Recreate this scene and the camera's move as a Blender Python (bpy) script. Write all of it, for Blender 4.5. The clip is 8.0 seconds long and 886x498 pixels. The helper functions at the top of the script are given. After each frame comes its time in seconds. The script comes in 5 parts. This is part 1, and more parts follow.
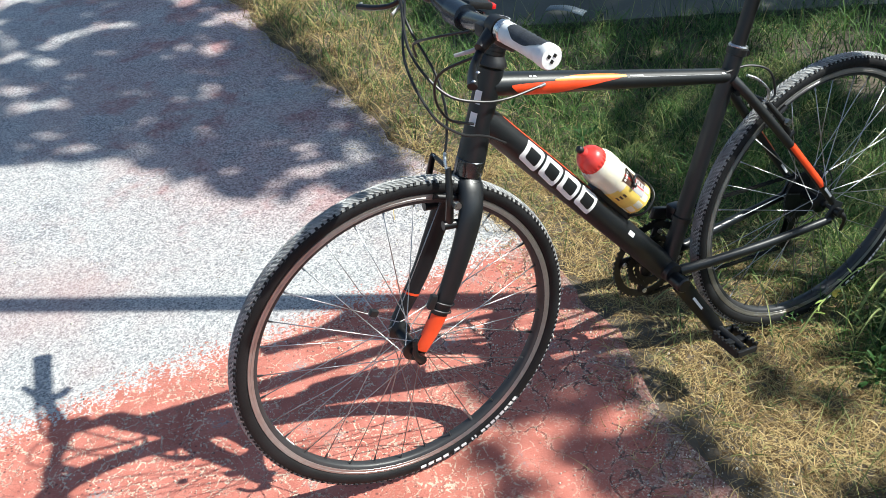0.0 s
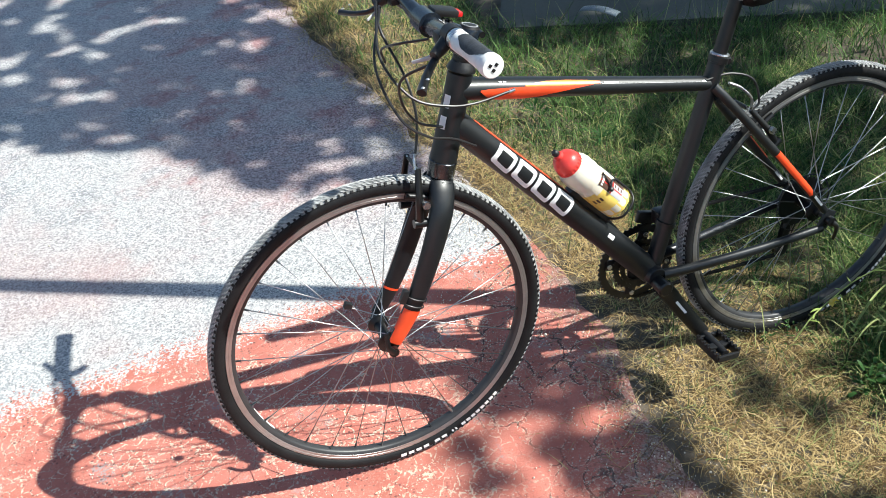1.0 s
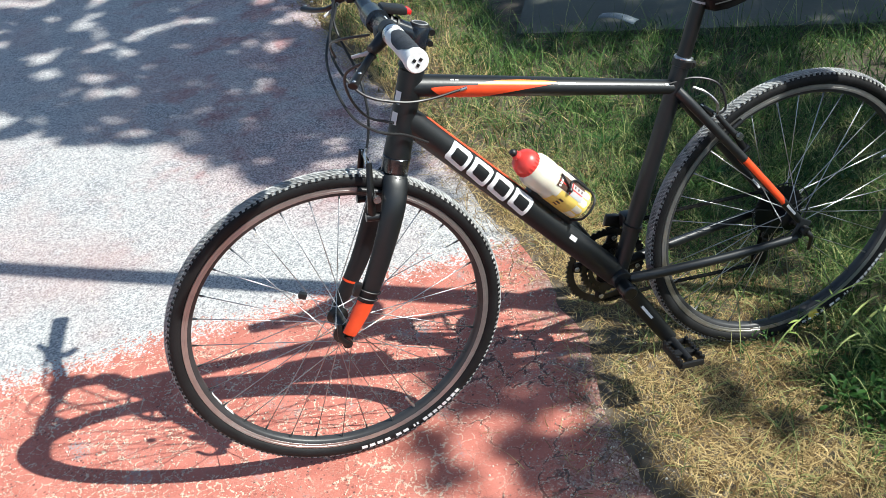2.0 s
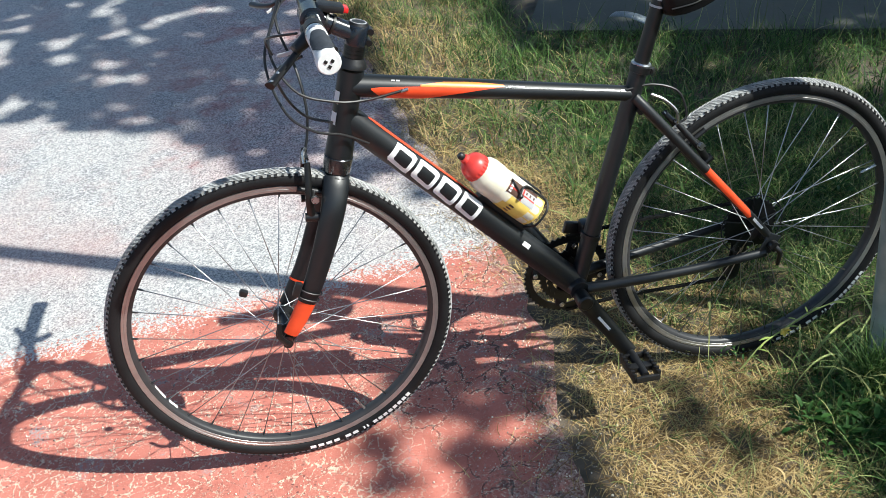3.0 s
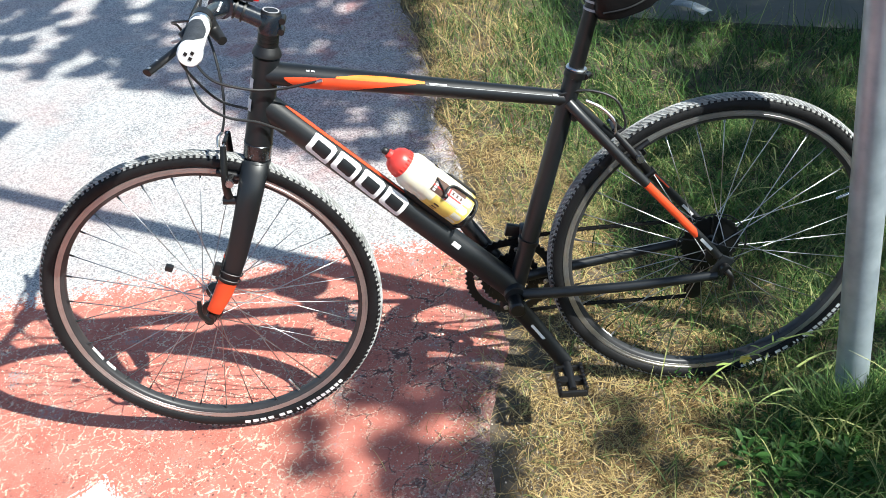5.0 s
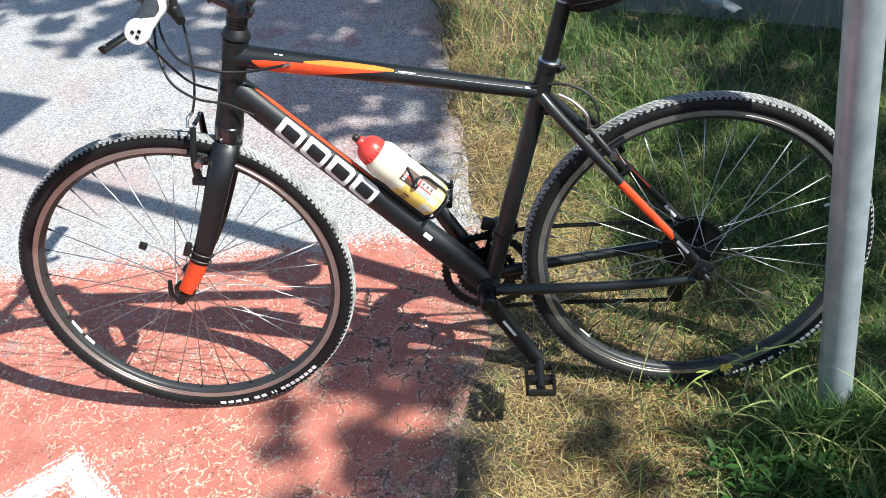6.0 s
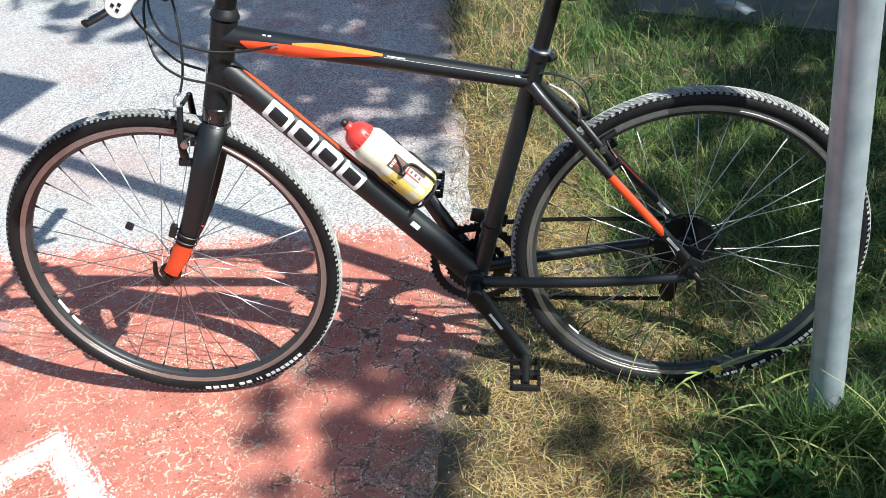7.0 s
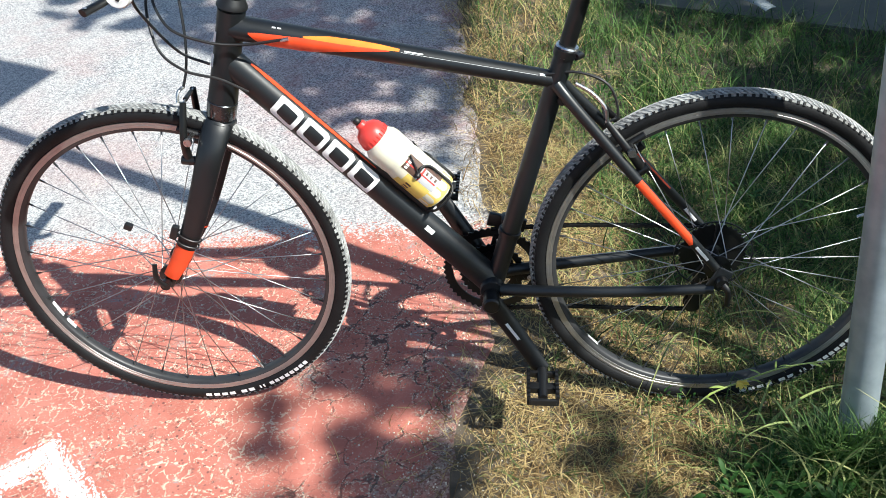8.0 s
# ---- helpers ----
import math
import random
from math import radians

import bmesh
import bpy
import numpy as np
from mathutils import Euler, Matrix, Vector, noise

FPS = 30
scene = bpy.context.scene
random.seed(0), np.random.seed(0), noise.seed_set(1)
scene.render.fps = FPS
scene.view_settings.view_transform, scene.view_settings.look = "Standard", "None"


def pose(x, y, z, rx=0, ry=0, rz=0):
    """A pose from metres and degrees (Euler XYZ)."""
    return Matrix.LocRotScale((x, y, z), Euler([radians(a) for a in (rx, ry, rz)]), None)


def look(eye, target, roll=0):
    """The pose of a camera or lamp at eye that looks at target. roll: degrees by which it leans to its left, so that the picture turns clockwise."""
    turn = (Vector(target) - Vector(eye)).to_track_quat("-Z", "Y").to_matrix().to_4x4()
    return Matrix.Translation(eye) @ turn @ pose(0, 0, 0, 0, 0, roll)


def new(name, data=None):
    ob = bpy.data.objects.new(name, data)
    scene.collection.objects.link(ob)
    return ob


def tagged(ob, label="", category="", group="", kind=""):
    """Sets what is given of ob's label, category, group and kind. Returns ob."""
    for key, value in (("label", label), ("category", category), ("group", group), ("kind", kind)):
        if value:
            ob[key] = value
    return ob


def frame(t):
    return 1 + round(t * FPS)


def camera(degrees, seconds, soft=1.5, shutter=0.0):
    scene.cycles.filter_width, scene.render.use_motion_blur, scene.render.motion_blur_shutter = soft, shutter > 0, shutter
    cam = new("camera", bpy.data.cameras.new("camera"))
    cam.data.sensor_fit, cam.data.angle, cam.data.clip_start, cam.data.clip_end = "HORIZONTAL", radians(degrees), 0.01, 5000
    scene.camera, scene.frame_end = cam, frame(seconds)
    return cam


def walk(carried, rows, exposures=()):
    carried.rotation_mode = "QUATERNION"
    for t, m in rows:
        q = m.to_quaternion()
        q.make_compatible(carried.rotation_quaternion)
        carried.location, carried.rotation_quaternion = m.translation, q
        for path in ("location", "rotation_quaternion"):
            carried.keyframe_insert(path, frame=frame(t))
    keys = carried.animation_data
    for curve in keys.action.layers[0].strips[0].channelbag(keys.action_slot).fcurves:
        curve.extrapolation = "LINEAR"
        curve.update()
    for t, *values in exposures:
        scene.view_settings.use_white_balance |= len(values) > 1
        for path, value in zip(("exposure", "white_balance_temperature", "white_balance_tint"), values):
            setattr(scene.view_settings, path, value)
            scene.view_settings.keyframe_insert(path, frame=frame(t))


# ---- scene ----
cam = camera(51.0, 8.0, soft=0.35)
PATH = [
    (0, (-1.0600, -1.2406, 1.5773), (-0.4307, 0.2105, 0.3534), -5.19),
    (0.5, (-0.9702, -1.3050, 1.5940), (-0.4302, 0.1813, 0.3695), -6.42),
    (1, (-0.9022, -1.3623, 1.6068), (-0.4230, 0.1472, 0.3855), -7.02),
    (2.5, (-0.6142, -1.4841, 1.5631), (-0.3104, 0.0975, 0.3772), -8.04),
    (3, (-0.5054, -1.4839, 1.5558), (-0.2587, 0.1009, 0.3610), -8.17),
    (3.5, (-0.3848, -1.4953, 1.5518), (-0.2176, 0.0947, 0.3501), -8.54),
    (4, (-0.2860, -1.5006, 1.5550), (-0.1887, 0.0882, 0.3442), -8.64),
    (4.5, (-0.1797, -1.4998, 1.5473), (-0.1615, 0.0896, 0.3334), -9.22),
    (6, (0.1015, -1.4846, 1.4943), (-0.0927, 0.0981, 0.2871), -9.96),
    (6.5, (0.1522, -1.4840, 1.4704), (-0.0782, 0.0985, 0.2693), -9.65),
    (7, (0.1592, -1.4796, 1.4538), (-0.0749, 0.1046, 0.2557), -8.94),
    (7.5, (0.1528, -1.4561, 1.4289), (-0.0860, 0.1314, 0.2361), -8.48),
    (8, (0.1165, -1.3906, 1.4252), (-0.1132, 0.1814, 0.2104), -8.15),
]
EXPOSURES = [(t, e, 6150, 4) for t, e in ((0.0, 1.0), (0.6, 1.1), (1.2, 1.1), (2.3, 0.98), (3.1, 0.96), (3.5, 1.25), (4.7, 1.25), (5.8, 1.04), (8.0, 1.04))]
walk(cam, [(t, look(eye, target, roll)) for t, eye, target, roll in PATH], EXPOSURES)

# ---- light ----
SUN = Vector((0.92, -0.462, 1.0)).normalized()
world = bpy.data.worlds.new("sky")
scene.world = world
world.use_nodes = True
wn = world.node_tree
sky = wn.nodes.new("ShaderNodeTexSky")
sky.sky_type = "NISHITA"
sky.sun_disc = False
sky.sun_elevation = math.asin(SUN.z)
sky.sun_rotation = math.atan2(SUN.x, SUN.y)
wn.nodes["Background"].inputs["Strength"].default_value = 0.078
wn.links.new(sky.outputs["Color"], wn.nodes["Background"].inputs["Color"])
sun_data = bpy.data.lights.new("sun", "SUN")
sun_data.energy = 4.35
sun_data.angle = radians(0.53)
sun_data.color = (1.0, 0.95, 0.87)
sun_lamp = new("sun", sun_data)
sun_lamp.matrix_world = look(SUN * 20, (0, 0, 0))


# ---- materials ----
def mat(name, col, rough=0.5, metal=0.0, var=0.12, scale=30.0, bump=0.05, bscale=150.0, col2=None, island=0.0, spec=0.5, coat=0.0):
    """A surface with broad and fine variation, a little relief and, on demand, variation from piece to piece."""
    m = bpy.data.materials.new(name)
    m.use_nodes = True
    nt, ln = m.node_tree, m.node_tree.links
    b = nt.nodes["Principled BSDF"]
    b.inputs["Metallic"].default_value = metal
    b.inputs["Specular IOR Level"].default_value = spec
    b.inputs["Coat Weight"].default_value = coat
    b.inputs["Coat Roughness"].default_value = 0.15
    tc = nt.nodes.new("ShaderNodeTexCoord")
    n1 = nt.nodes.new("ShaderNodeTexNoise")
    n1.inputs["Scale"].default_value = scale
    n1.inputs["Detail"].default_value = 5
    n2 = nt.nodes.new("ShaderNodeTexNoise")
    n2.inputs["Scale"].default_value = bscale
    n2.inputs["Detail"].default_value = 3
    for n in (n1, n2):
        ln.new(tc.outputs["Object"], n.inputs["Vector"])
    mix = nt.nodes.new("ShaderNodeMix")
    mix.data_type = "RGBA"
    c2 = col2 or tuple(max(0.0, c * (1 - 2.5 * var)) for c in col)
    mix.inputs["A"].default_value = (*c2, 1)
    mix.inputs["B"].default_value = (*col, 1)
    ramp = nt.nodes.new("ShaderNodeMapRange")
    ramp.inputs["From Min"].default_value = 0.3
    ramp.inputs["From Max"].default_value = 0.65
    if island:
        geo = nt.nodes.new("ShaderNodeNewGeometry")
        add = nt.nodes.new("ShaderNodeMath")
        add.operation = "MULTIPLY_ADD"
        add.inputs[1].default_value = island
        ln.new(geo.outputs["Random Per Island"], add.inputs[0])
        sub = nt.nodes.new("ShaderNodeMath")
        sub.operation = "ADD"
        sub.inputs[1].default_value = -0.5 * island
        ln.new(n1.outputs["Fac"], sub.inputs[0])
        ln.new(sub.outputs[0], add.inputs[2])
        ln.new(add.outputs[0], ramp.inputs["Value"])
    else:
        ln.new(n1.outputs["Fac"], ramp.inputs["Value"])
    ln.new(ramp.outputs["Result"], mix.inputs["Factor"])
    ln.new(mix.outputs["Result"], b.inputs["Base Color"])
    rr = nt.nodes.new("ShaderNodeMapRange")
    rr.inputs["To Min"].default_value = max(0.03, rough - 0.08)
    rr.inputs["To Max"].default_value = min(1.0, rough + 0.1)
    ln.new(n2.outputs["Fac"], rr.inputs["Value"])
    ln.new(rr.outputs["Result"], b.inputs["Roughness"])
    bp = nt.nodes.new("ShaderNodeBump")
    bp.inputs["Strength"].default_value = bump
    bp.inputs["Distance"].default_value = 0.002
    ln.new(n2.outputs["Fac"], bp.inputs["Height"])
    ln.new(bp.outputs["Normal"], b.inputs["Normal"])
    return m


def leafy(name, col, col2, through_light=0.35, rough=0.55, scale=6.0):
    """Thin plant matter: each blade or leaf takes its own colour between two, and lets some light through."""
    m = mat(name, col, rough, var=0.2, scale=scale, bump=0.1, bscale=300, col2=col2, island=0.9, spec=0.3)
    nt, ln = m.node_tree, m.node_tree.links
    b = nt.nodes["Principled BSDF"]
    tr = nt.nodes.new("ShaderNodeBsdfTranslucent")
    ln.new(b.inputs["Base Color"].links[0].from_socket, tr.inputs["Color"])
    mx = nt.nodes.new("ShaderNodeMixShader")
    mx.inputs["Fac"].default_value = through_light
    ln.new(b.outputs[0], mx.inputs[1])
    ln.new(tr.outputs[0], mx.inputs[2])
    ln.new(mx.outputs[0], nt.nodes["Material Output"].inputs["Surface"])
    return m


def tarmac():
    """Old asphalt: pale worn aggregate, and a lane with worn red coating, cracked and dusted with grit."""
    m = bpy.data.materials.new("worn_asphalt")
    m.use_nodes = True
    nt, ln = m.node_tree, m.node_tree.links
    b = nt.nodes["Principled BSDF"]
    N = nt.nodes.new
    tc = N("ShaderNodeTexCoord")

    def noise_tex(scale, detail=4, rough=0.6):
        n = N("ShaderNodeTexNoise")
        n.inputs["Scale"].default_value, n.inputs["Detail"].default_value, n.inputs["Roughness"].default_value = scale, detail, rough
        ln.new(tc.outputs["Object"], n.inputs["Vector"])
        return n.outputs["Fac"]

    def voro(scale, feature="F1", out="Distance", warp=None):
        v = N("ShaderNodeTexVoronoi")
        v.feature = feature
        v.inputs["Scale"].default_value = scale
        if warp is not None:
            ln.new(warp, v.inputs["Vector"])
        else:
            ln.new(tc.outputs["Object"], v.inputs["Vector"])
        return v.outputs[out]

    def rng(v, a, c, lo=0.0, hi=1.0):
        r = N("ShaderNodeMapRange")
        r.interpolation_type = "SMOOTHSTEP"
        for k, x in (("From Min", a), ("From Max", c), ("To Min", lo), ("To Max", hi)):
            r.inputs[k].default_value = x
        ln.new(v, r.inputs["Value"])
        return r.outputs["Result"]

    def op(kind, a, c):
        o = N("ShaderNodeMath")
        o.operation = kind
        for k, x in ((0, a), (1, c)):
            if isinstance(x, (int, float)):
                o.inputs[k].default_value = x
            else:
                ln.new(x, o.inputs[k])
        return o.outputs[0]

    def blend(fac, a, c):
        x = N("ShaderNodeMix")
        x.data_type = "RGBA"
        ln.new(fac, x.inputs["Factor"])
        for k, v in (("A", a), ("B", c)):
            if isinstance(v, tuple):
                x.inputs[k].default_value = (*v, 1)
            else:
                ln.new(v, x.inputs[k])
        return x.outputs["Result"]

    pos = N("ShaderNodeSeparateXYZ")
    ln.new(tc.outputs["Object"], pos.inputs[0])
    # broad wear, fine grain and single stones
    broad, mid, fine = noise_tex(1.7, 4), noise_tex(11.0, 5), noise_tex(260.0, 3, 0.7)
    stone_col = voro(240.0, "F1", "Color")
    sep = N("ShaderNodeSeparateColor")
    ln.new(stone_col, sep.inputs[0])
    stone = sep.outputs[0]
    grey = blend(rng(stone, 0.0, 1.0), (0.25, 0.255, 0.265), (0.57, 0.56, 0.54))
    # coarser stones: some bright, some black, between the fine ones
    coarse_col = voro(125.0, "F1", "Color")
    sep2 = N("ShaderNodeSeparateColor")
    ln.new(coarse_col, sep2.inputs[0])
    coarse = sep2.outputs[1]
    core = rng(voro(125.0, "F1", "Distance"), 0.30, 0.48, 1.0, 0.0)
    bright = op("MULTIPLY", core, rng(coarse, 0.80, 0.84))
    black = op("MULTIPLY", core, rng(coarse, 0.20, 0.16))
    grey = blend(op("MULTIPLY", bright, 0.55), grey, (0.70, 0.69, 0.66))
    grey = blend(op("MULTIPLY", black, 0.65), grey, (0.09, 0.09, 0.10))
    grey = blend(rng(broad, 0.45, 0.66, 0.0, 0.35), grey, (0.44, 0.26, 0.24))
    red = blend(rng(mid, 0.3, 0.7), (0.43, 0.137, 0.102), (0.555, 0.200, 0.152))
    red = blend(rng(fine, 0.35, 0.75, 0.0, 0.18), red, (0.31, 0.085, 0.065))
    # worn spots of the red coating, where grey stones show
    worn = op("MULTIPLY", rng(noise_tex(5.5, 6, 0.7), 0.56, 0.66), rng(stone, 0.35, 0.5))
    red = blend(op("MULTIPLY", worn, 0.8), red, (0.30, 0.29, 0.29))
    # dark pits and bared dark stones
    pits = op("MULTIPLY", black, rng(noise_tex(3.4, 4), 0.40, 0.60))
    red = blend(op("MULTIPLY", pits, 0.8), red, (0.10, 0.05, 0.045))
    # pale grit caught in a net of cracks
    warp = N("ShaderNodeVectorMath")
    wv = N("ShaderNodeTexNoise")
    wv.inputs["Scale"].default_value, wv.inputs["Detail"].default_value = 9.0, 4
    ln.new(tc.outputs["Object"], wv.inputs["Vector"])
    warp.operation = "MULTIPLY_ADD"
    warp.inputs[1].default_value = (0.13, 0.13, 0.13)
    ln.new(wv.outputs["Color"], warp.inputs[0])
    ln.new(tc.outputs["Object"], warp.inputs[2])
    net = voro(31.0, "DISTANCE_TO_EDGE", "Distance", warp.outputs[0])
    big = voro(11.5, "DISTANCE_TO_EDGE", "Distance", warp.outputs[0])
    grit_mask = op("MULTIPLY", rng(net, 0.01, 0.10, 1.0, 0.0), op("MULTIPLY", rng(noise_tex(7.0, 4), 0.37, 0.52), rng(pos.outputs["X"], -0.55, -0.30, 1.0, 0.25)))
    cracked = op("MULTIPLY", rng(noise_tex(3.1, 3), 0.40, 0.52), rng(pos.outputs["X"], -0.62, -0.36, 0.10, 1.0))
    beside = op("MULTIPLY", op("MULTIPLY", rng(big, 0.03, 0.12, 1.0, 0.0), rng(noise_tex(210.0, 2), 0.54, 0.60)), cracked)
    grit = op("MAXIMUM", op("MULTIPLY", grit_mask, rng(noise_tex(150.0, 2), 0.475, 0.55)), beside)
    loose = op("MULTIPLY", rng(noise_tex(330.0, 2, 0.5), 0.66, 0.7), rng(noise_tex(4.0, 3), 0.4, 0.6))
    red = blend(op("MAXIMUM", op("MULTIPLY", grit, 0.85), loose), red, (0.76, 0.66, 0.50))
    hair = op("MULTIPLY", rng(net, 0.0, 0.040, 1.0, 0.0), rng(noise_tex(4.3, 3), 0.40, 0.54))
    red = blend(op("MULTIPLY", hair, 0.45), red, (0.10, 0.055, 0.05))
    dark_crack = op("MULTIPLY", op("MULTIPLY", rng(big, 0.012, 0.034, 1.0, 0.0), cracked), rng(noise_tex(60.0, 2), 0.40, 0.50))
    red = blend(op("MULTIPLY", dark_crack, 0.85), red, (0.07, 0.045, 0.04))
    # the red lane ends along an uneven line
    edge = op("ADD", pos.outputs["Y"], op("MULTIPLY", op("ADD", op("ADD", mid, op("MULTIPLY", fine, 0.6)), -0.8), 0.10))
    edge = op("ADD", edge, op("MULTIPLY", op("ADD", op("ADD", stone, coarse), -1.0), 0.075))
    lane = rng(edge, 0.535, 0.56, 1.0, 0.0)
    # towards the verge the coating is worn off and dusty
    bare = rng(pos.outputs["Y"], -0.42, 0.10, 0.15, 0.0)
    side = rng(op("ADD", op("ADD", pos.outputs["X"], bare), op("MULTIPLY", op("ADD", mid, -0.5), 0.5)), -0.13, 0.02)
    # further along, remains of the red coating tint the grey
    left = op("MULTIPLY", rng(pos.outputs["Y"], 0.7, 1.25), op("MULTIPLY", rng(noise_tex(2.6, 4), 0.36, 0.58, 0.30, 1.0), rng(pos.outputs["X"], -1.15, -0.50, 0.12, 1.0)))
    tinted = blend(rng(stone, 0.0, 1.0), (0.225, 0.160, 0.165), (0.58, 0.465, 0.455))
    tinted = blend(op("MULTIPLY", bright, 0.5), tinted, (0.70, 0.66, 0.63))
    tinted = blend(op("MULTIPLY", black, 0.8), tinted, (0.06, 0.04, 0.045))
    grey = blend(left, grey, tinted)
    # patches where more of the red coating is left, and patches of darker, bluer stones
    beyond = rng(pos.outputs["Y"], 0.75, 1.15)
    stain = op("MULTIPLY", op("MULTIPLY", rng(noise_tex(3.6, 5, 0.65), 0.50, 0.64), beyond), rng(pos.outputs["X"], -1.35, -0.80, 0.25, 1.0))
    grey = blend(op("MULTIPLY", stain, 0.62), grey, blend(rng(coarse, 0.1, 0.9), (0.22, 0.075, 0.078), (0.42, 0.20, 0.19)))
    bared = op("MULTIPLY", op("MULTIPLY", rng(noise_tex(4.4, 5, 0.65), 0.52, 0.64), beyond), 0.5)
    grey = blend(bared, grey, blend(rng(stone, 0.2, 0.9), (0.13, 0.138, 0.15), (0.56, 0.57, 0.58)))
    base = blend(lane, grey, red)
    base = blend(op("MULTIPLY", side, 0.75), base, blend(rng(stone, 0.1, 0.9), (0.075, 0.062, 0.055), (0.34, 0.30, 0.265)))
    ln.new(base, b.inputs["Base Color"])
    b.inputs["Roughness"].default_value = 0.86
    b.inputs["Specular IOR Level"].default_value = 0.35
    h = op("ADD", op("ADD", op("MULTIPLY", stone, 0.5), op("MULTIPLY", coarse, 0.6)), op("MULTIPLY", fine, 0.6))
    h = op("SUBTRACT", h, op("MULTIPLY", dark_crack, 1.2))
    bp = N("ShaderNodeBump")
    bp.inputs["Strength"].default_value = 0.55
    bp.inputs["Distance"].default_value = 0.003
    ln.new(h, bp.inputs["Height"])
    ln.new(bp.outputs["Normal"], b.inputs["Normal"])
    return m


M_TAR = tarmac()
M_SOIL = mat("dry_soil", (0.15, 0.118, 0.085), 0.95, var=0.25, scale=14, bump=0.9, bscale=140, col2=(0.055, 0.047, 0.032))
M_PAINT = mat("worn_white_paint", (0.80, 0.79, 0.76), 0.8, var=0.06, scale=45, bump=0.5, bscale=260)
M_BLACK = mat("matt_black_frame_paint", (0.0056, 0.0072, 0.0092), 0.43, var=0.12, scale=25, bump=0.015, bscale=300, spec=0.50, coat=0.15)
M_GLOSSW = mat("white_decal", (0.78, 0.78, 0.78), 0.35, var=0.03, scale=40, bump=0.01)
M_ORANGE = mat("orange_red_paint", (0.80, 0.075, 0.02), 0.32, var=0.08, scale=30, bump=0.01)
M_AMBER = mat("amber_orange_paint", (0.85, 0.24, 0.03), 0.32, var=0.08, scale=30, bump=0.01)
M_GREYDEC = mat("grey_decal", (0.45, 0.45, 0.46), 0.4, var=0.05, scale=40, bump=0.01)
M_RUBBER = mat("tyre_rubber", (0.010, 0.010, 0.011), 0.62, var=0.25, scale=18, bump=0.25, bscale=260, spec=0.26)
M_DUSTY = mat("dusty_tread_rubber", (0.52, 0.52, 0.51), 0.92, var=0.25, scale=30, bump=0.4, bscale=200)
M_RIM = mat("brushed_aluminium_rim", (0.42, 0.41, 0.40), 0.34, 0.85, var=0.06, scale=60, bump=0.05, bscale=400)
M_RIMB = mat("black_rim_wall", (0.03, 0.03, 0.032), 0.45, var=0.1, scale=40)
M_STEEL = mat("bright_steel", (0.62, 0.62, 0.63), 0.28, 1.0, var=0.06, scale=50, bump=0.02)
M_BLKMET = mat("black_anodised_metal", (0.0055, 0.0055, 0.006), 0.34, 0.0, var=0.15, scale=60, bump=0.05)
M_PLAST = mat("black_plastic", (0.009, 0.009, 0.010), 0.45, var=0.15, scale=50, bump=0.08)
M_CHAIN = mat("oily_chain_steel", (0.022, 0.021, 0.020), 0.42, 0.5, var=0.3, scale=90, bump=0.2)
M_GRIPW = mat("white_grip_rubber", (0.76, 0.76, 0.75), 0.55, var=0.05, scale=60, bump=0.1)
M_GRIPB = mat("blue_black_grip_rubber", (0.035, 0.04, 0.05), 0.7, var=0.2, scale=80, bump=0.4, bscale=500)
M_CABLE = mat("black_cable_housing", (0.010, 0.010, 0.011), 0.42, var=0.1, scale=50, bump=0.02)
M_SADDLE = mat("dark_brown_leatherette", (0.004, 0.004, 0.0045), 0.45, var=0.15, scale=40, bump=0.25, bscale=220, spec=0.2)
M_POLE = mat("galvanised_steel", (0.42, 0.48, 0.52), 0.38, 0.50, var=0.10, scale=22, bump=0.12, bscale=90, col2=(0.30, 0.35, 0.39))
M_REDCAP = mat("red_plastic_cap", (0.70, 0.055, 0.045), 0.35, var=0.08, scale=40, bump=0.03)
M_LABELY = mat("yellow_print", (0.85, 0.62, 0.14), 0.4, var=0.08, scale=40, bump=0.01)
M_LABELB = mat("brown_print", (0.10, 0.05, 0.035), 0.4, var=0.15, scale=60, bump=0.01)
M_LABELR = mat("red_print", (0.60, 0.04, 0.03), 0.4, var=0.08, scale=60, bump=0.01)
M_REDLENS = mat("red_lens", (0.65, 0.02, 0.02), 0.15, var=0.05, scale=60, bump=0.01)
M_DRY = leafy("dry_straw", (0.58, 0.435, 0.20), (0.17, 0.104, 0.042), 0.25)
M_GREEN = leafy("green_grass", (0.125, 0.225, 0.058), (0.026, 0.062, 0.017), 0.36)
M_OLIVE = leafy("yellowing_grass", (0.40, 0.415, 0.16), (0.075, 0.118, 0.032), 0.3)
M_WEED = leafy("fresh_green_weed", (0.065, 0.165, 0.028), (0.03, 0.085, 0.016), 0.32)
M_LEAF = leafy("tree_leaf", (0.07, 0.13, 0.025), (0.04, 0.08, 0.015), 0.3)
M_BARK = mat("bark", (0.16, 0.12, 0.09), 0.9, var=0.25, scale=12, bump=0.9, bscale=40)
M_PEBBLE = mat("pebbles", (0.72, 0.66, 0.55), 0.85, var=0.2, scale=20, bump=0.3, island=0.9, col2=(0.26, 0.22, 0.18))


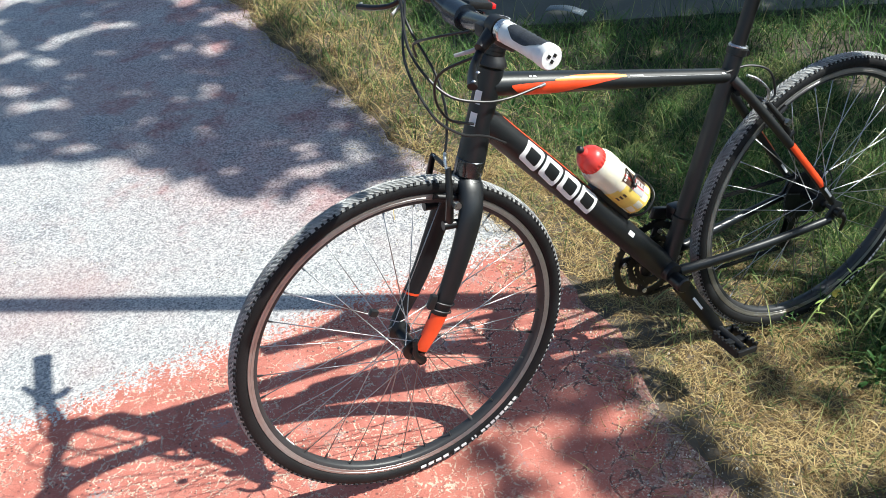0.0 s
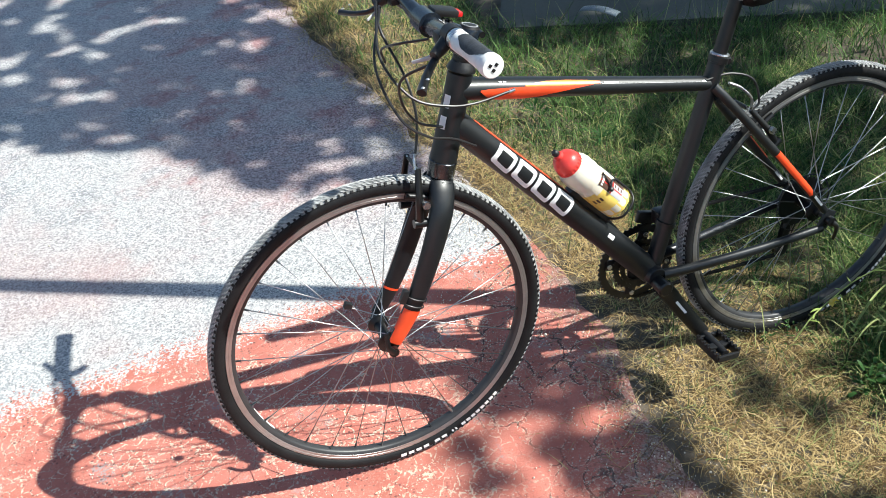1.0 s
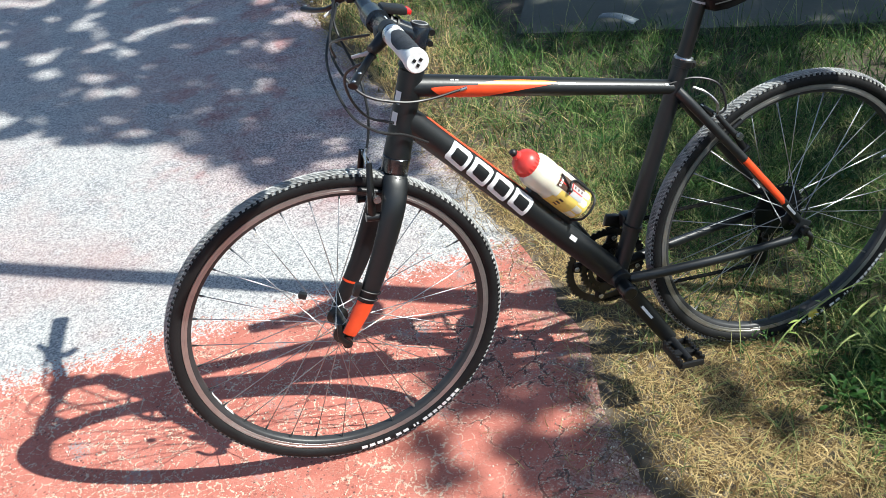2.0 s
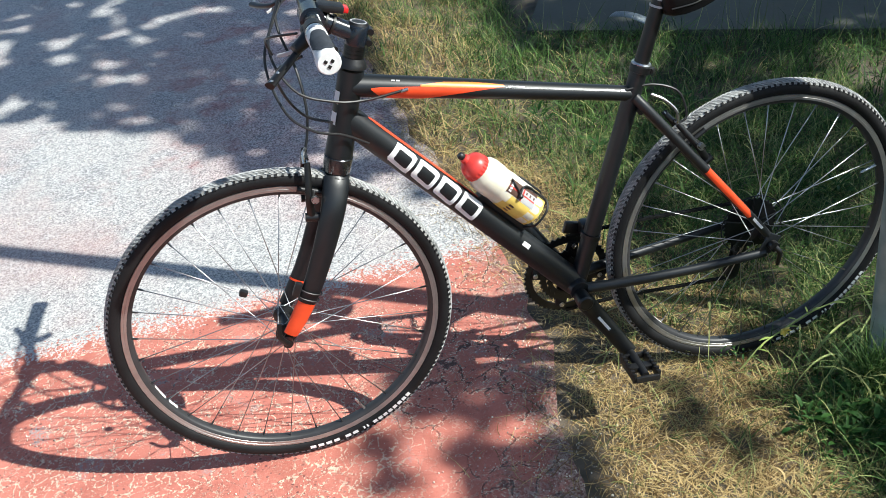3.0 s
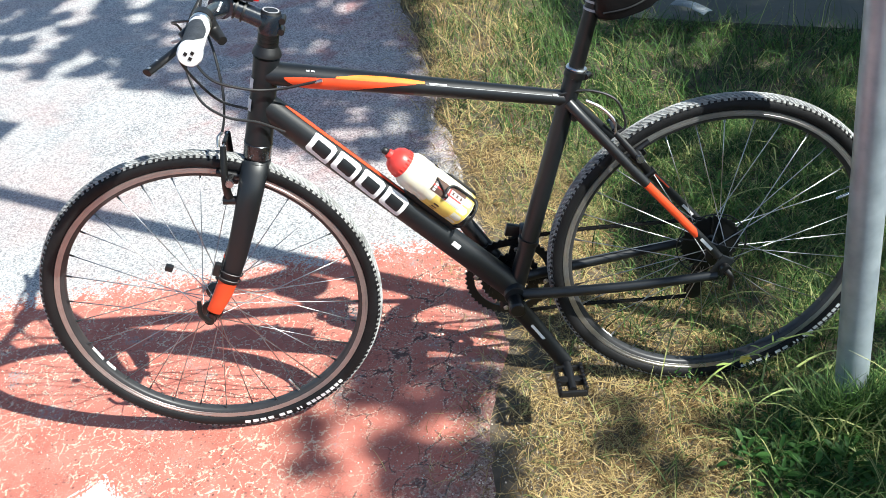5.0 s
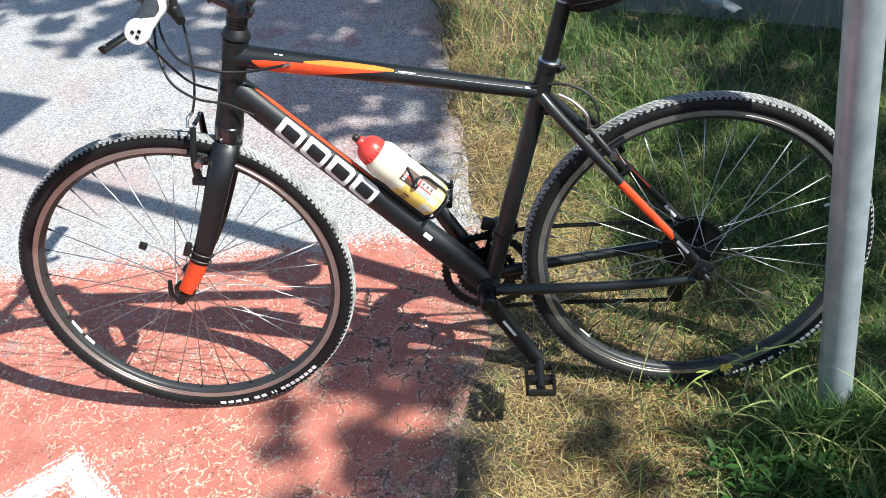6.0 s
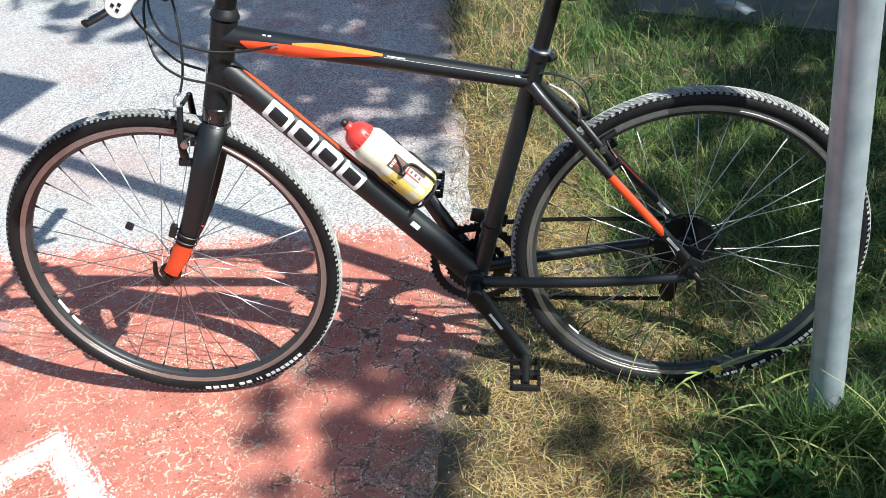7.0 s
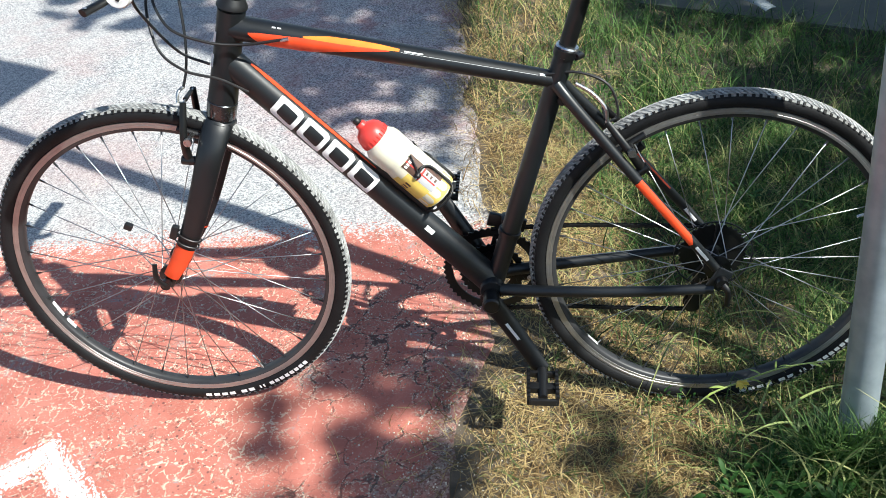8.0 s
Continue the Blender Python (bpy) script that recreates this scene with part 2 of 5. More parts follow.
# ---- mesh helpers ----
def part(name, bm, material, parent=None, label="", smooth=True):
    """Links a bmesh as one mesh object under a thing or a part."""
    me = bpy.data.meshes.new(name)
    bmesh.ops.recalc_face_normals(bm, faces=bm.faces)
    bm.to_mesh(me)
    bm.free()
    for mm in material if isinstance(material, (list, tuple)) else (material,):
        me.materials.append(mm)
    if smooth:
        me.shade_smooth()
        me.set_sharp_from_angle(angle=radians(40))
    ob = new(name, me)
    if parent is not None:
        ob.parent = parent
    if label:
        tagged(ob, label)
    return ob


def thing(name, m, label, category, group="", kind=""):
    ob = new(name)
    ob.matrix_world = m
    ob.empty_display_size = 0.05
    return tagged(ob, label, category, group, kind)


def spline(pts, n=8):
    """Points along a smooth curve through the given ones."""
    p = [Vector(q) for q in pts]
    p = [2 * p[0] - p[1]] + p + [2 * p[-1] - p[-2]]
    out = []
    for i in range(1, len(p) - 2):
        for k in range(n):
            t = k / n
            a, b, c, d = p[i - 1], p[i], p[i + 1], p[i + 2]
            out.append(0.5 * (2 * b + (c - a) * t + (2 * a - 5 * b + 4 * c - d) * t * t + (3 * b - a - 3 * c + d) * t ** 3))
    out.append(p[-2])
    return out


def sweep(bm, pts, radii, seg=12, up=(0, 1, 0), squash=1.0, caps=True, mat_index=0):
    """A tube along points, with a radius at each; squash widens it along the up side."""
    pts = [Vector(p) for p in pts]
    if not isinstance(radii, (list, tuple)):
        radii = [radii] * len(pts)
    if len(radii) == 2 and len(pts) > 2:
        radii = [radii[0] + (radii[1] - radii[0]) * i / (len(pts) - 1) for i in range(len(pts))]
    rings, side = [], Vector(up)
    for i, p in enumerate(pts):
        d = (pts[min(i + 1, len(pts) - 1)] - pts[max(i - 1, 0)]).normalized()
        s = side - d * side.dot(d)
        if s.length < 1e-4:
            s = d.orthogonal()
        s.normalize()
        side = s
        w = d.cross(s)
        r = radii[i]
        rings.append([bm.verts.new(p + s * math.cos(a) * r * squash + w * math.sin(a) * r) for a in (2 * math.pi * k / seg for k in range(seg))])
    for a, b in zip(rings, rings[1:]):
        for k in range(seg):
            f = bm.faces.new((a[k], a[(k + 1) % seg], b[(k + 1) % seg], b[k]))
            f.material_index = mat_index
    if caps:
        for r in (rings[0], rings[-1]):
            bm.faces.new(r).material_index = mat_index
    return bm


def lathe(bm, prof, seg=24, axis=(0, 1, 0), origin=(0, 0, 0), closed=False, mat_index=0):
    """Turns a profile of (radius, along) round an axis."""
    ax = Vector(axis).normalized()
    u = ax.orthogonal().normalized()
    if abs(ax.y) > 0.99:
        u = Vector((1, 0, 0))
    v = ax.cross(u)
    o = Vector(origin)
    rings = []
    for r, h in prof:
        rings.append([bm.verts.new(o + ax * h + (u * math.cos(a) + v * math.sin(a)) * r) for a in (2 * math.pi * k / seg for k in range(seg))])
    pairs = list(zip(rings, rings[1:])) + ([(rings[-1], rings[0])] if closed else [])
    for a, b in pairs:
        for k in range(seg):
            bm.faces.new((a[k], a[(k + 1) % seg], b[(k + 1) % seg], b[k])).material_index = mat_index
    if not closed:
        for r, (rad, _) in ((rings[0], prof[0]), (rings[-1], prof[-1])):
            if rad > 1e-5:
                bm.faces.new(r).material_index = mat_index
    return bm


def box(bm, size, m=None, bevel=0.0):
    r = bmesh.ops.create_cube(bm, size=1.0, matrix=(m or Matrix()) @ Matrix.Diagonal((*size, 1)))
    if bevel:
        es = list({e for v in r["verts"] for e in v.link_edges})
        bmesh.ops.bevel(bm, geom=es, offset=bevel, segments=2, affect="EDGES", profile=0.6)
    return bm


def B():
    return bmesh.new()
M_SLAB = mat("dark_smooth_slab", (0.085, 0.086, 0.068), 0.7, var=0.2, scale=3.0, bump=0.1, bscale=60, col2=(0.052, 0.055, 0.042))
M_LITTER = mat("pale_weathered_plastic", (0.30, 0.34, 0.36), 0.5, var=0.2, scale=20, bump=0.1)
M_WEEDPALE = leafy("pale_weed_stem", (0.55, 0.60, 0.25), (0.35, 0.45, 0.12), 0.3)
M_FLOWER = leafy("yellow_petal", (0.85, 0.72, 0.22), (0.80, 0.62, 0.10), 0.3)
M_GLOSS = mat("gloss_black_metal", (0.10, 0.11, 0.12), 0.24, 0.9, var=0.1, scale=30, bump=0.005, spec=0.6)
M_CASING = mat("dusty_tyre_casing", (0.34, 0.34, 0.33), 0.9, var=0.3, scale=40, bump=0.3, bscale=200)
M_BOTTLE = mat("milky_plastic", (0.76, 0.72, 0.58), 0.38, var=0.05, scale=25, bump=0.02)
M_BOTTLE.node_tree.nodes["Principled BSDF"].inputs["Subsurface Weight"].default_value = 0.25
M_BOTTLE.node_tree.nodes["Principled BSDF"].inputs["Subsurface Radius"].default_value = (0.02, 0.016, 0.01)
M_SPOKE = mat("stainless_spoke", (0.46, 0.46, 0.47), 0.32, 1.0, var=0.1, scale=50, bump=0.02)
M_BARP = mat("gloss_blue_black_paint", (0.012, 0.017, 0.026), 0.2, var=0.1, scale=40, bump=0.01, spec=0.6)


# ---- ground, path, pole ----
def verge_height(x, y):
    """The verge lies a little below the path and falls away from its edge."""
    t = min(1.0, max(0.0, (x + 0.12) / 0.5))
    return -0.008 - 0.046 * t * t * (3 - 2 * t) + 0.010 * noise.noise((x * 3.0, y * 3.0, 0.0)) * t


def edge_line(y):
    """The ragged edge of the path, along y."""
    if y > 0.5:
        mean = -0.04 - 0.05 * min(1.0, (y - 0.5) / 0.5) - 0.09 * max(0.0, min(1.6, y - 1.0))
    elif y < 0.1:
        mean = -0.04 - 0.16 * min(0.3, 0.1 - y)
    else:
        mean = -0.04
    return mean + 0.04 * noise.noise((0.0, y * 1.6, 3.0)) + 0.035 * noise.noise((0.0, y * 6.0, 7.0)) + 0.012 * noise.noise((0.0, y * 22.0, 1.0))


def make_ground():
    xs = [-300, -60, -12, -5] + [-4.0 + 0.5 * i for i in range(8)] + [-0.3 + 0.06 * i for i in range(60)] + [4, 5, 8, 14, 60, 300]
    ys = [-300, -60, -12, -5, -3] + [-2 + 0.08 * i for i in range(100)] + [6.5, 8, 14, 60, 300]
    bm = B()
    g = [[bm.verts.new((x, y, verge_height(x, y) if x > -0.3 else -0.06)) for y in ys] for x in xs]
    for i in range(len(xs) - 1):
        for j in range(len(ys) - 1):
            bm.faces.new((g[i][j], g[i + 1][j], g[i + 1][j + 1], g[i][j + 1]))
    ob = part("ground", bm, M_SOIL)
    return tagged(ob, "dry brown soil of the grass verge, reaching the horizon", "ground", kind="structure")


def make_path():
    ys = [-40, -15, -6] + [-3 + 0.03 * i for i in range(300)] + [8, 15, 40]
    bm = B()
    top, rim, low = [], [], []
    for y in ys:
        e = edge_line(y)
        top.append([bm.verts.new((x, y, 0.004 * noise.noise((x, y, 0)))) for x in (-3.4, -2.2, -1.2, -0.6, e - 0.12)])
        rim.append(bm.verts.new((e, y, -0.006)))
        low.append(bm.verts.new((e + 0.012, y, -0.07)))
    for j in range(len(ys) - 1):
        for k in range(4):
            bm.faces.new((top[j][k], top[j][k + 1], top[j + 1][k + 1], top[j + 1][k]))
        bm.faces.new((top[j][4], rim[j], rim[j + 1], top[j + 1][4]))
        bm.faces.new((rim[j], low[j], low[j + 1], rim[j + 1]))
    ob = part("path", bm, M_TAR)
    return tagged(ob, "old asphalt path with worn cracked red coating and pale aggregate", "path", kind="structure")


def path_height(x, y):
    """The path's surface, which runs straight between its seams and falls towards its edge."""
    e = edge_line(y)
    seams = (-3.4, -2.2, -1.2, -0.6, e - 0.12)
    if x > seams[4]:
        t = min(1.0, (x - seams[4]) / 0.12)
        return 0.004 * noise.noise((seams[4], y, 0)) * (1 - t) - 0.006 * t
    for p, q in zip(seams, seams[1:]):
        if x <= q:
            break
    t = (x - p) / (q - p)
    return 0.004 * (noise.noise((p, y, 0)) * (1 - t) + noise.noise((q, y, 0)) * t)


def make_arrow():
    """The worn painted head of an arrow: an angle of two broad strokes, its edges frayed."""
    bm = B()
    rng_ = random.Random(4)
    outer = [(-1.27, -0.40), (-0.955, -0.112), (-0.665, -0.40)]
    inner = [(-1.16, -0.44), (-0.945, -0.235), (-0.775, -0.44)]
    rows = []
    for s in range(2):
        for k in range(110):
            t = k / 110
            o = Vector(outer[s]).lerp(Vector(outer[s + 1]), t)
            i = Vector(inner[s]).lerp(Vector(inner[s + 1]), t)
            rows.append((o, i))
    rows.append((Vector(outer[2]), Vector(inner[2])))
    # small flakes of paint: whole in the middle, broken towards the rims
    verts = {}

    def corner(r, k):
        if (r, k) not in verts:
            o, i = rows[r]
            q = i.lerp(o, k / 40)
            verts[r, k] = bm.verts.new((q.x + rng_.uniform(-0.002, 0.002), q.y + rng_.uniform(-0.002, 0.002), path_height(q.x, q.y) + 0.0014))
        return verts[r, k]

    for r in range(len(rows) - 1):
        for k in range(40):
            rim = min(k, 39 - k) / 13.0
            worn = noise.noise((rows[r][0].x * 22 + k * 0.3, rows[r][0].y * 22, 2.0)) * 0.6
            if rng_.random() < 0.10 + rim * 0.80 + 1.5 * worn:
                bm.faces.new((corner(r, k), corner(r, k + 1), corner(r + 1, k + 1), corner(r + 1, k)))
    ob = part("painted_arrow", bm, M_PAINT, smooth=False)
    return tagged(ob, "worn white painted arrow head on the red path", "road marking", kind="structure")


ground = make_ground()
path_slab = make_path()
make_arrow()


def make_pole():
    base = Vector((0.673, -0.17, 0.0))
    lean = Vector((-0.024, 0.095, 1.0))
    p0, p1 = base + lean * -0.2, base + lean * 3.2
    pole = thing("sign_pole", Matrix.Translation(base + lean * -0.05), "round galvanised steel sign pole standing in the grass", "pole")
    inv = pole.matrix_world.inverted()
    bm = B()
    sweep(bm, [inv @ (p0 + (p1 - p0) * i / 12) for i in range(13)], 0.0325, seg=40)
    part("tube", bm, M_POLE, pole)
    bm = B()
    sweep(bm, [inv @ p1, inv @ (p1 + Vector((0, 0, 0.012)))], [0.036, 0.030], seg=32)
    part("cap", bm, M_PLAST, pole, "black plastic end cap")
    # the sign high on the pole: a flat plate with turned rims, held by two clamps; only its shadow falls on the path
    wide = Vector((0.36, 0.93, 0.0)).normalized()
    out = Vector((0.93, -0.36, 0.0)).normalized()
    up = wide.cross(out)
    up = up if up.z > 0 else -up
    mid = base + lean * 2.92
    turn = Matrix((wide, out, up)).transposed().to_4x4()
    bm = B()
    box(bm, (0.74, 0.004, 0.50), inv @ Matrix.Translation(mid + out * 0.046) @ turn, 0.0015)
    for z in (-0.245, 0.245):
        box(bm, (0.72, 0.022, 0.006), inv @ Matrix.Translation(mid + out * 0.034 + up * z) @ turn, 0.002)
    plate = part("sign_plate", bm, M_POLE, pole, "plain grey back of a sign plate")
    for z in (-0.15, 0.15):
        bm = B()
        lathe(bm, [(0.0328, -0.012), (0.0358, -0.012), (0.0358, 0.012), (0.0328, 0.012)], 28, axis=lean, origin=inv @ (mid + up * z), closed=True)
        box(bm, (0.07, 0.012, 0.022), inv @ Matrix.Translation(mid + out * 0.039 + up * z) @ turn, 0.002)
        part("clamp", bm, M_STEEL, plate, "steel pole clamp")
    return pole


make_pole()


def make_slab():
    """A smooth dark slab behind the verge, deeply shaded: stand-in for an unidentified surface."""
    bm = B()
    a, d = Vector((0.70, 1.80)), Vector((0.887, -0.461))
    n = Vector((0.461, 0.887))
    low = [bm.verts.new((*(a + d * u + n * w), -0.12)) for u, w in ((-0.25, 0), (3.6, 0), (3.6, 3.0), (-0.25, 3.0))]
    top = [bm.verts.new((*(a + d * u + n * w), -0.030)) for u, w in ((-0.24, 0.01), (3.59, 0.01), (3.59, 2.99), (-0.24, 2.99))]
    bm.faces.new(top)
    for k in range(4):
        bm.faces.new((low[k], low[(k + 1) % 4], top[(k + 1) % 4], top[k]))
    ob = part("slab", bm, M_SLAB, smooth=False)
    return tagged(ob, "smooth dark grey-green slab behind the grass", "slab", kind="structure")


make_slab()


def make_litter():
    """A ribbed strip of pale plastic lying at the slab's edge."""
    m = Matrix.Translation((0.86, 1.735, 0.004)) @ Matrix.Rotation(-0.95, 4, "Z")
    ob = thing("plastic_strip", m, "pale ribbed plastic strip lying in the grass", "litter")
    bm = B()
    prev = None
    for k in range(33):
        x = -0.08 + 0.16 * k / 32
        z = 0.012 + 0.012 * math.sin(math.pi * k / 32) + (0.003 if k % 2 else 0.0)
        ring = [bm.verts.new((x, y, z + 0.006 * math.cos(y * 60))) for y in (-0.024, -0.008, 0.008, 0.024)]
        if prev:
            for j in range(3):
                bm.faces.new((prev[j], prev[j + 1], ring[j + 1], ring[j]))
        prev = ring
    st = part("strip", bm, M_LITTER, ob)
    mod = st.modifiers.new("thick", "SOLIDIFY")
    mod.thickness = 0.002


make_litter()

# ---- grass ----
def blades(name, material, spots, length, width, lean, label, seed, droop=0.6, segs=3, curly=0.9):
    """Many thin bent blades in one mesh. spots: x, y of each."""
    rng_ = np.random.default_rng(seed)
    n = len(spots)
    if not n:
        return None
    z = np.array([verge_height(x, y) if x > edge_line(y) else 0.0 for x, y in spots]) - 0.004
    ln_ = rng_.uniform(length[0], length[1], n)
    wd = rng_.uniform(width[0], width[1], n)
    az = rng_.uniform(0, 2 * np.pi, n)
    tilt = np.radians(rng_.uniform(lean[0], lean[1], n))
    dr = rng_.uniform(0.3, 1.0, n) * droop
    turn = az + rng_.normal(0, 0.5, n)
    curl = rng_.normal(0, 1.0, n) * curly
    verts = np.zeros((n, 2 * segs + 1, 3))
    px, py, pz = spots[:, 0].copy(), spots[:, 1].copy(), z.copy()
    for k in range(segs + 1):
        f = k / segs
        w = wd * (1 - 0.75 * f) * 0.5
        sx, sy = -np.sin(turn), np.cos(turn)
        if k < segs:
            verts[:, 2 * k] = np.stack([px - sx * w, py - sy * w, pz], 1)
            verts[:, 2 * k + 1] = np.stack([px + sx * w, py + sy * w, pz], 1)
        else:
            verts[:, 2 * k] = np.stack([px, py, pz], 1)
        a = tilt + dr * 1.6 * f
        step = ln_ / segs
        way = az + curl * f
        px = px + np.cos(way) * np.sin(a) * step
        py = py + np.sin(way) * np.sin(a) * step
        pz = np.maximum(pz + np.cos(a) * step, z + 0.006)
    per = 2 * segs + 1
    faces = []
    for k in range(segs - 1):
        faces.append((2 * k, 2 * k + 1, 2 * k + 3, 2 * k + 2))
    faces.append((2 * segs - 2, 2 * segs - 1, 2 * segs))
    off = np.arange(n)[:, None] * per
    me = bpy.data.meshes.new(name)
    quads = np.concatenate([off + np.array(f)[None] for f in faces[:-1]]) if segs > 1 else np.zeros((0, 4), int)
    tris = off + np.array(faces[-1])[None]
    nl = quads.size + tris.size
    me.vertices.add(n * per)
    me.vertices.foreach_set("co", verts.reshape(-1))
    me.loops.add(nl)
    me.loops.foreach_set("vertex_index", np.concatenate([quads.ravel(), tris.ravel()]).astype(np.int32))
    me.polygons.add(len(quads) + len(tris))
    st = np.concatenate([np.arange(len(quads)) * 4, quads.size + np.arange(len(tris)) * 3]).astype(np.int32)
    me.polygons.foreach_set("loop_start", st)
    me.update(calc_edges=True)
    me.validate()
    me.materials.append(material)
    me.shade_smooth()
    ob = new(name, me)
    return tagged(ob, label, "grass", kind="stuff")


def scatter(n, x0, x1, y0, y1, keep, seed):
    rng_ = np.random.default_rng(seed)
    p = np.stack([rng_.uniform(x0, x1, n), rng_.uniform(y0, y1, n)], 1)
    k = rng_.uniform(0, 1, n)
    return np.array([q for q, r in zip(p, k) if r < keep(q[0], q[1])])


def clumpy(x, y, s, seed):
    return 0.5 + 0.9 * noise.noise((x * s, y * s, seed))


def greenness(x, y):
    """Green grows away from the path's edge and near the pole; the strip along the path is dry."""
    g = min(1.0, max(0.0, (x - edge_line(y) - 0.20) / 0.55))
    g = g + 0.7 * noise.noise((x * 2.3, y * 2.3, 5.0)) + (0.25 if y > 0.45 and x > 0.3 else 0.0)
    if y < 0.10:
        g -= 0.55 * min(1.0, max(0.0, (0.62 - x) / 0.25))
    if y > 0.0:
        g += 0.30 * min(1.0, max(0.0, (x - 0.15) / 0.2))
    if 0.40 < x < 0.75 and -0.62 < y < -0.18:
        g += 0.5
    return min(1.0, max(0.0, 0.74 * g))


def verge(x, y, over=0.05):
    return x > edge_line(y) - over


def bare_strip(x, y):
    """Trodden, gravelly soil along the edge, where little grows."""
    if y > 0.2:
        return min(1.0, max(0.25, (x - edge_line(y)) / 0.05))
    w = 0.11 + 0.12 * noise.noise((x * 5.0, y * 5.0, 4.0)) + 0.05 * min(1.0, max(0.0, -y / 0.3))
    return min(1.0, max(0.12, (x - edge_line(y)) / w))


def far_slab(x, y):
    """Beyond the edge of the slab no grass grows."""
    return (x - 0.70) * 0.461 + (y - 1.80) * 0.887 > 0.04 + 0.14 * noise.noise((x * 5.0, y * 5.0, 8.0)) and x > 0.5


def make_grass():
    near = (-0.25, 1.35, -0.95, 1.1)
    far = (-0.4, 2.4, 1.1, 3.9)
    side = (1.35, 2.6, -0.8, 1.1)
    s = scatter(105000, *near, lambda x, y: verge(x, y, -0.02) * bare_strip(x, y) * max(0.05, 1.08 - 1.08 * greenness(x, y)) * (0.35 + clumpy(x, y, 7, 1)), 1)
    blades("dry_grass", M_DRY, s, (0.022, 0.085), (0.0012, 0.0036), (45, 89), "flattened straw-yellow dry grass along the path edge", 11, 1.3, 4, 1.4)
    s = scatter(2800, -0.35, 0.12, -0.95, 2.6, lambda x, y: 0.9 * math.exp(-abs(x - edge_line(y)) / 0.06), 21)
    blades("dry_straw", M_DRY, s, (0.03, 0.10), (0.0012, 0.0026), (70, 90), "loose dry straws lying across the path edge", 22, 0.15)
    s = scatter(7500, -0.5, 0.12, 0.35, 3.2, lambda x, y: 0.9 * math.exp(-abs(x - edge_line(y) - 0.01) / 0.035), 25)
    blades("dry_grass", M_DRY, s, (0.035, 0.11), (0.0014, 0.0036), (25, 88), "dry grass hanging over the ragged path edge", 26, 1.2, 4, 1.2)
    s = scatter(2600, -0.34, 0.12, -0.95, 0.16, lambda x, y: 0.8 * math.exp(-abs(x - edge_line(y) - 0.01) / 0.075), 23)
    blades("dry_straw", M_DRY, s, (0.025, 0.09), (0.0010, 0.0024), (74, 90), "loose dry straws lying on the bare path edge", 24, 0.12)
    s = scatter(46000, *near, lambda x, y: verge(x, y, -0.05) * (0.25 + 0.75 * greenness(x, y)) * clumpy(x, y, 9, 2), 2)
    blades("yellowing_grass", M_OLIVE, s, (0.04, 0.13), (0.0014, 0.0036), (10, 84), "yellow-green half-dry grass of the verge", 12, 1.1, 4)
    s = scatter(64000, *near, lambda x, y: verge(x, y, -0.07) * max(0.0, greenness(x, y) - 0.12) * (0.2 + clumpy(x, y, 6, 3)), 3)
    blades("green_grass", M_GREEN, s, (0.035, 0.13), (0.0018, 0.0046), (5, 82), "green grass blades of the verge", 13, 1.3, 4)
    s = scatter(44000, *far, lambda x, y: (not far_slab(x, y)) * verge(x, y, 0.0) * (1.1 - 1.05 * greenness(x, y)) * (0.35 + clumpy(x, y, 4, 1)), 4)
    blades("dry_grass", M_DRY, s, (0.05, 0.14), (0.0018, 0.0046), (25, 88), "straw-yellow dry grass behind the bicycle", 14, 1.0, 4, 1.2)
    s = scatter(76000, *far, lambda x, y: (not far_slab(x, y)) * verge(x, y, -0.04) * (0.2 + 0.8 * greenness(x, y)) * (0.15 + clumpy(x, y, 5, 2)), 5)
    blades("green_grass", M_GREEN, s, (0.05, 0.15), (0.0022, 0.0050), (5, 78), "green grass behind the bicycle", 15, 1.3)
    s = scatter(36000, *far, lambda x, y: (not far_slab(x, y)) * verge(x, y, -0.02) * clumpy(x, y, 6, 6) * (1.1 - 0.6 * greenness(x, y)), 6)
    blades("yellowing_grass", M_OLIVE, s, (0.05, 0.14), (0.0018, 0.0042), (10, 82), "half-dry grass behind the bicycle", 16, 1.1)
    s = scatter(9000, *side, lambda x, y: (not far_slab(x, y)) * clumpy(x, y, 5, 6), 7)
    blades("green_grass", M_GREEN, s, (0.08, 0.24), (0.003, 0.0065), (5, 65), "green grass beside the pole", 17, 0.8)
    s = scatter(48000, 0.0, 7.0, -6.0, 8.0, lambda x, y: 0.0 if far_slab(x, y) or (x < 2.4 and -0.9 < y < 3.8) else verge(x, y) * clumpy(x, y, 2, 4), 9)
    blades("meadow_grass", M_OLIVE, s, (0.12, 0.30), (0.006, 0.012), (5, 70), "yellow-green meadow grass further along the verge", 19, 0.7)
    s = scatter(650, 0.50, 1.0, -0.52, -0.14, lambda x, y: 0.25 + 0.9 * clumpy(x, y, 8, 3), 31)
    blades("green_grass", M_GREEN, s, (0.06, 0.17), (0.0026, 0.0058), (4, 66), "taller green grass at the foot of the pole", 32, 1.1, 4)
    s = scatter(1100, 0.58, 0.79, -0.255, -0.205, lambda x, y: 0.9, 37)
    blades("green_grass", M_GREEN, s, (0.10, 0.19), (0.0024, 0.0052), (0, 34), "dense green grass round the foot of the pole", 38, 0.9, 4)
    s = scatter(150, 0.56, 0.82, -0.33, -0.19, lambda x, y: 0.8, 35)
    blades("yellowing_grass", M_OLIVE, s, (0.14, 0.30), (0.0024, 0.0060), (3, 48), "tall yellow-green tuft in front of the pole", 36, 1.2, 5)
    s = scatter(420, 0.42, 1.0, -0.50, -0.14, lambda x, y: 0.6, 33)
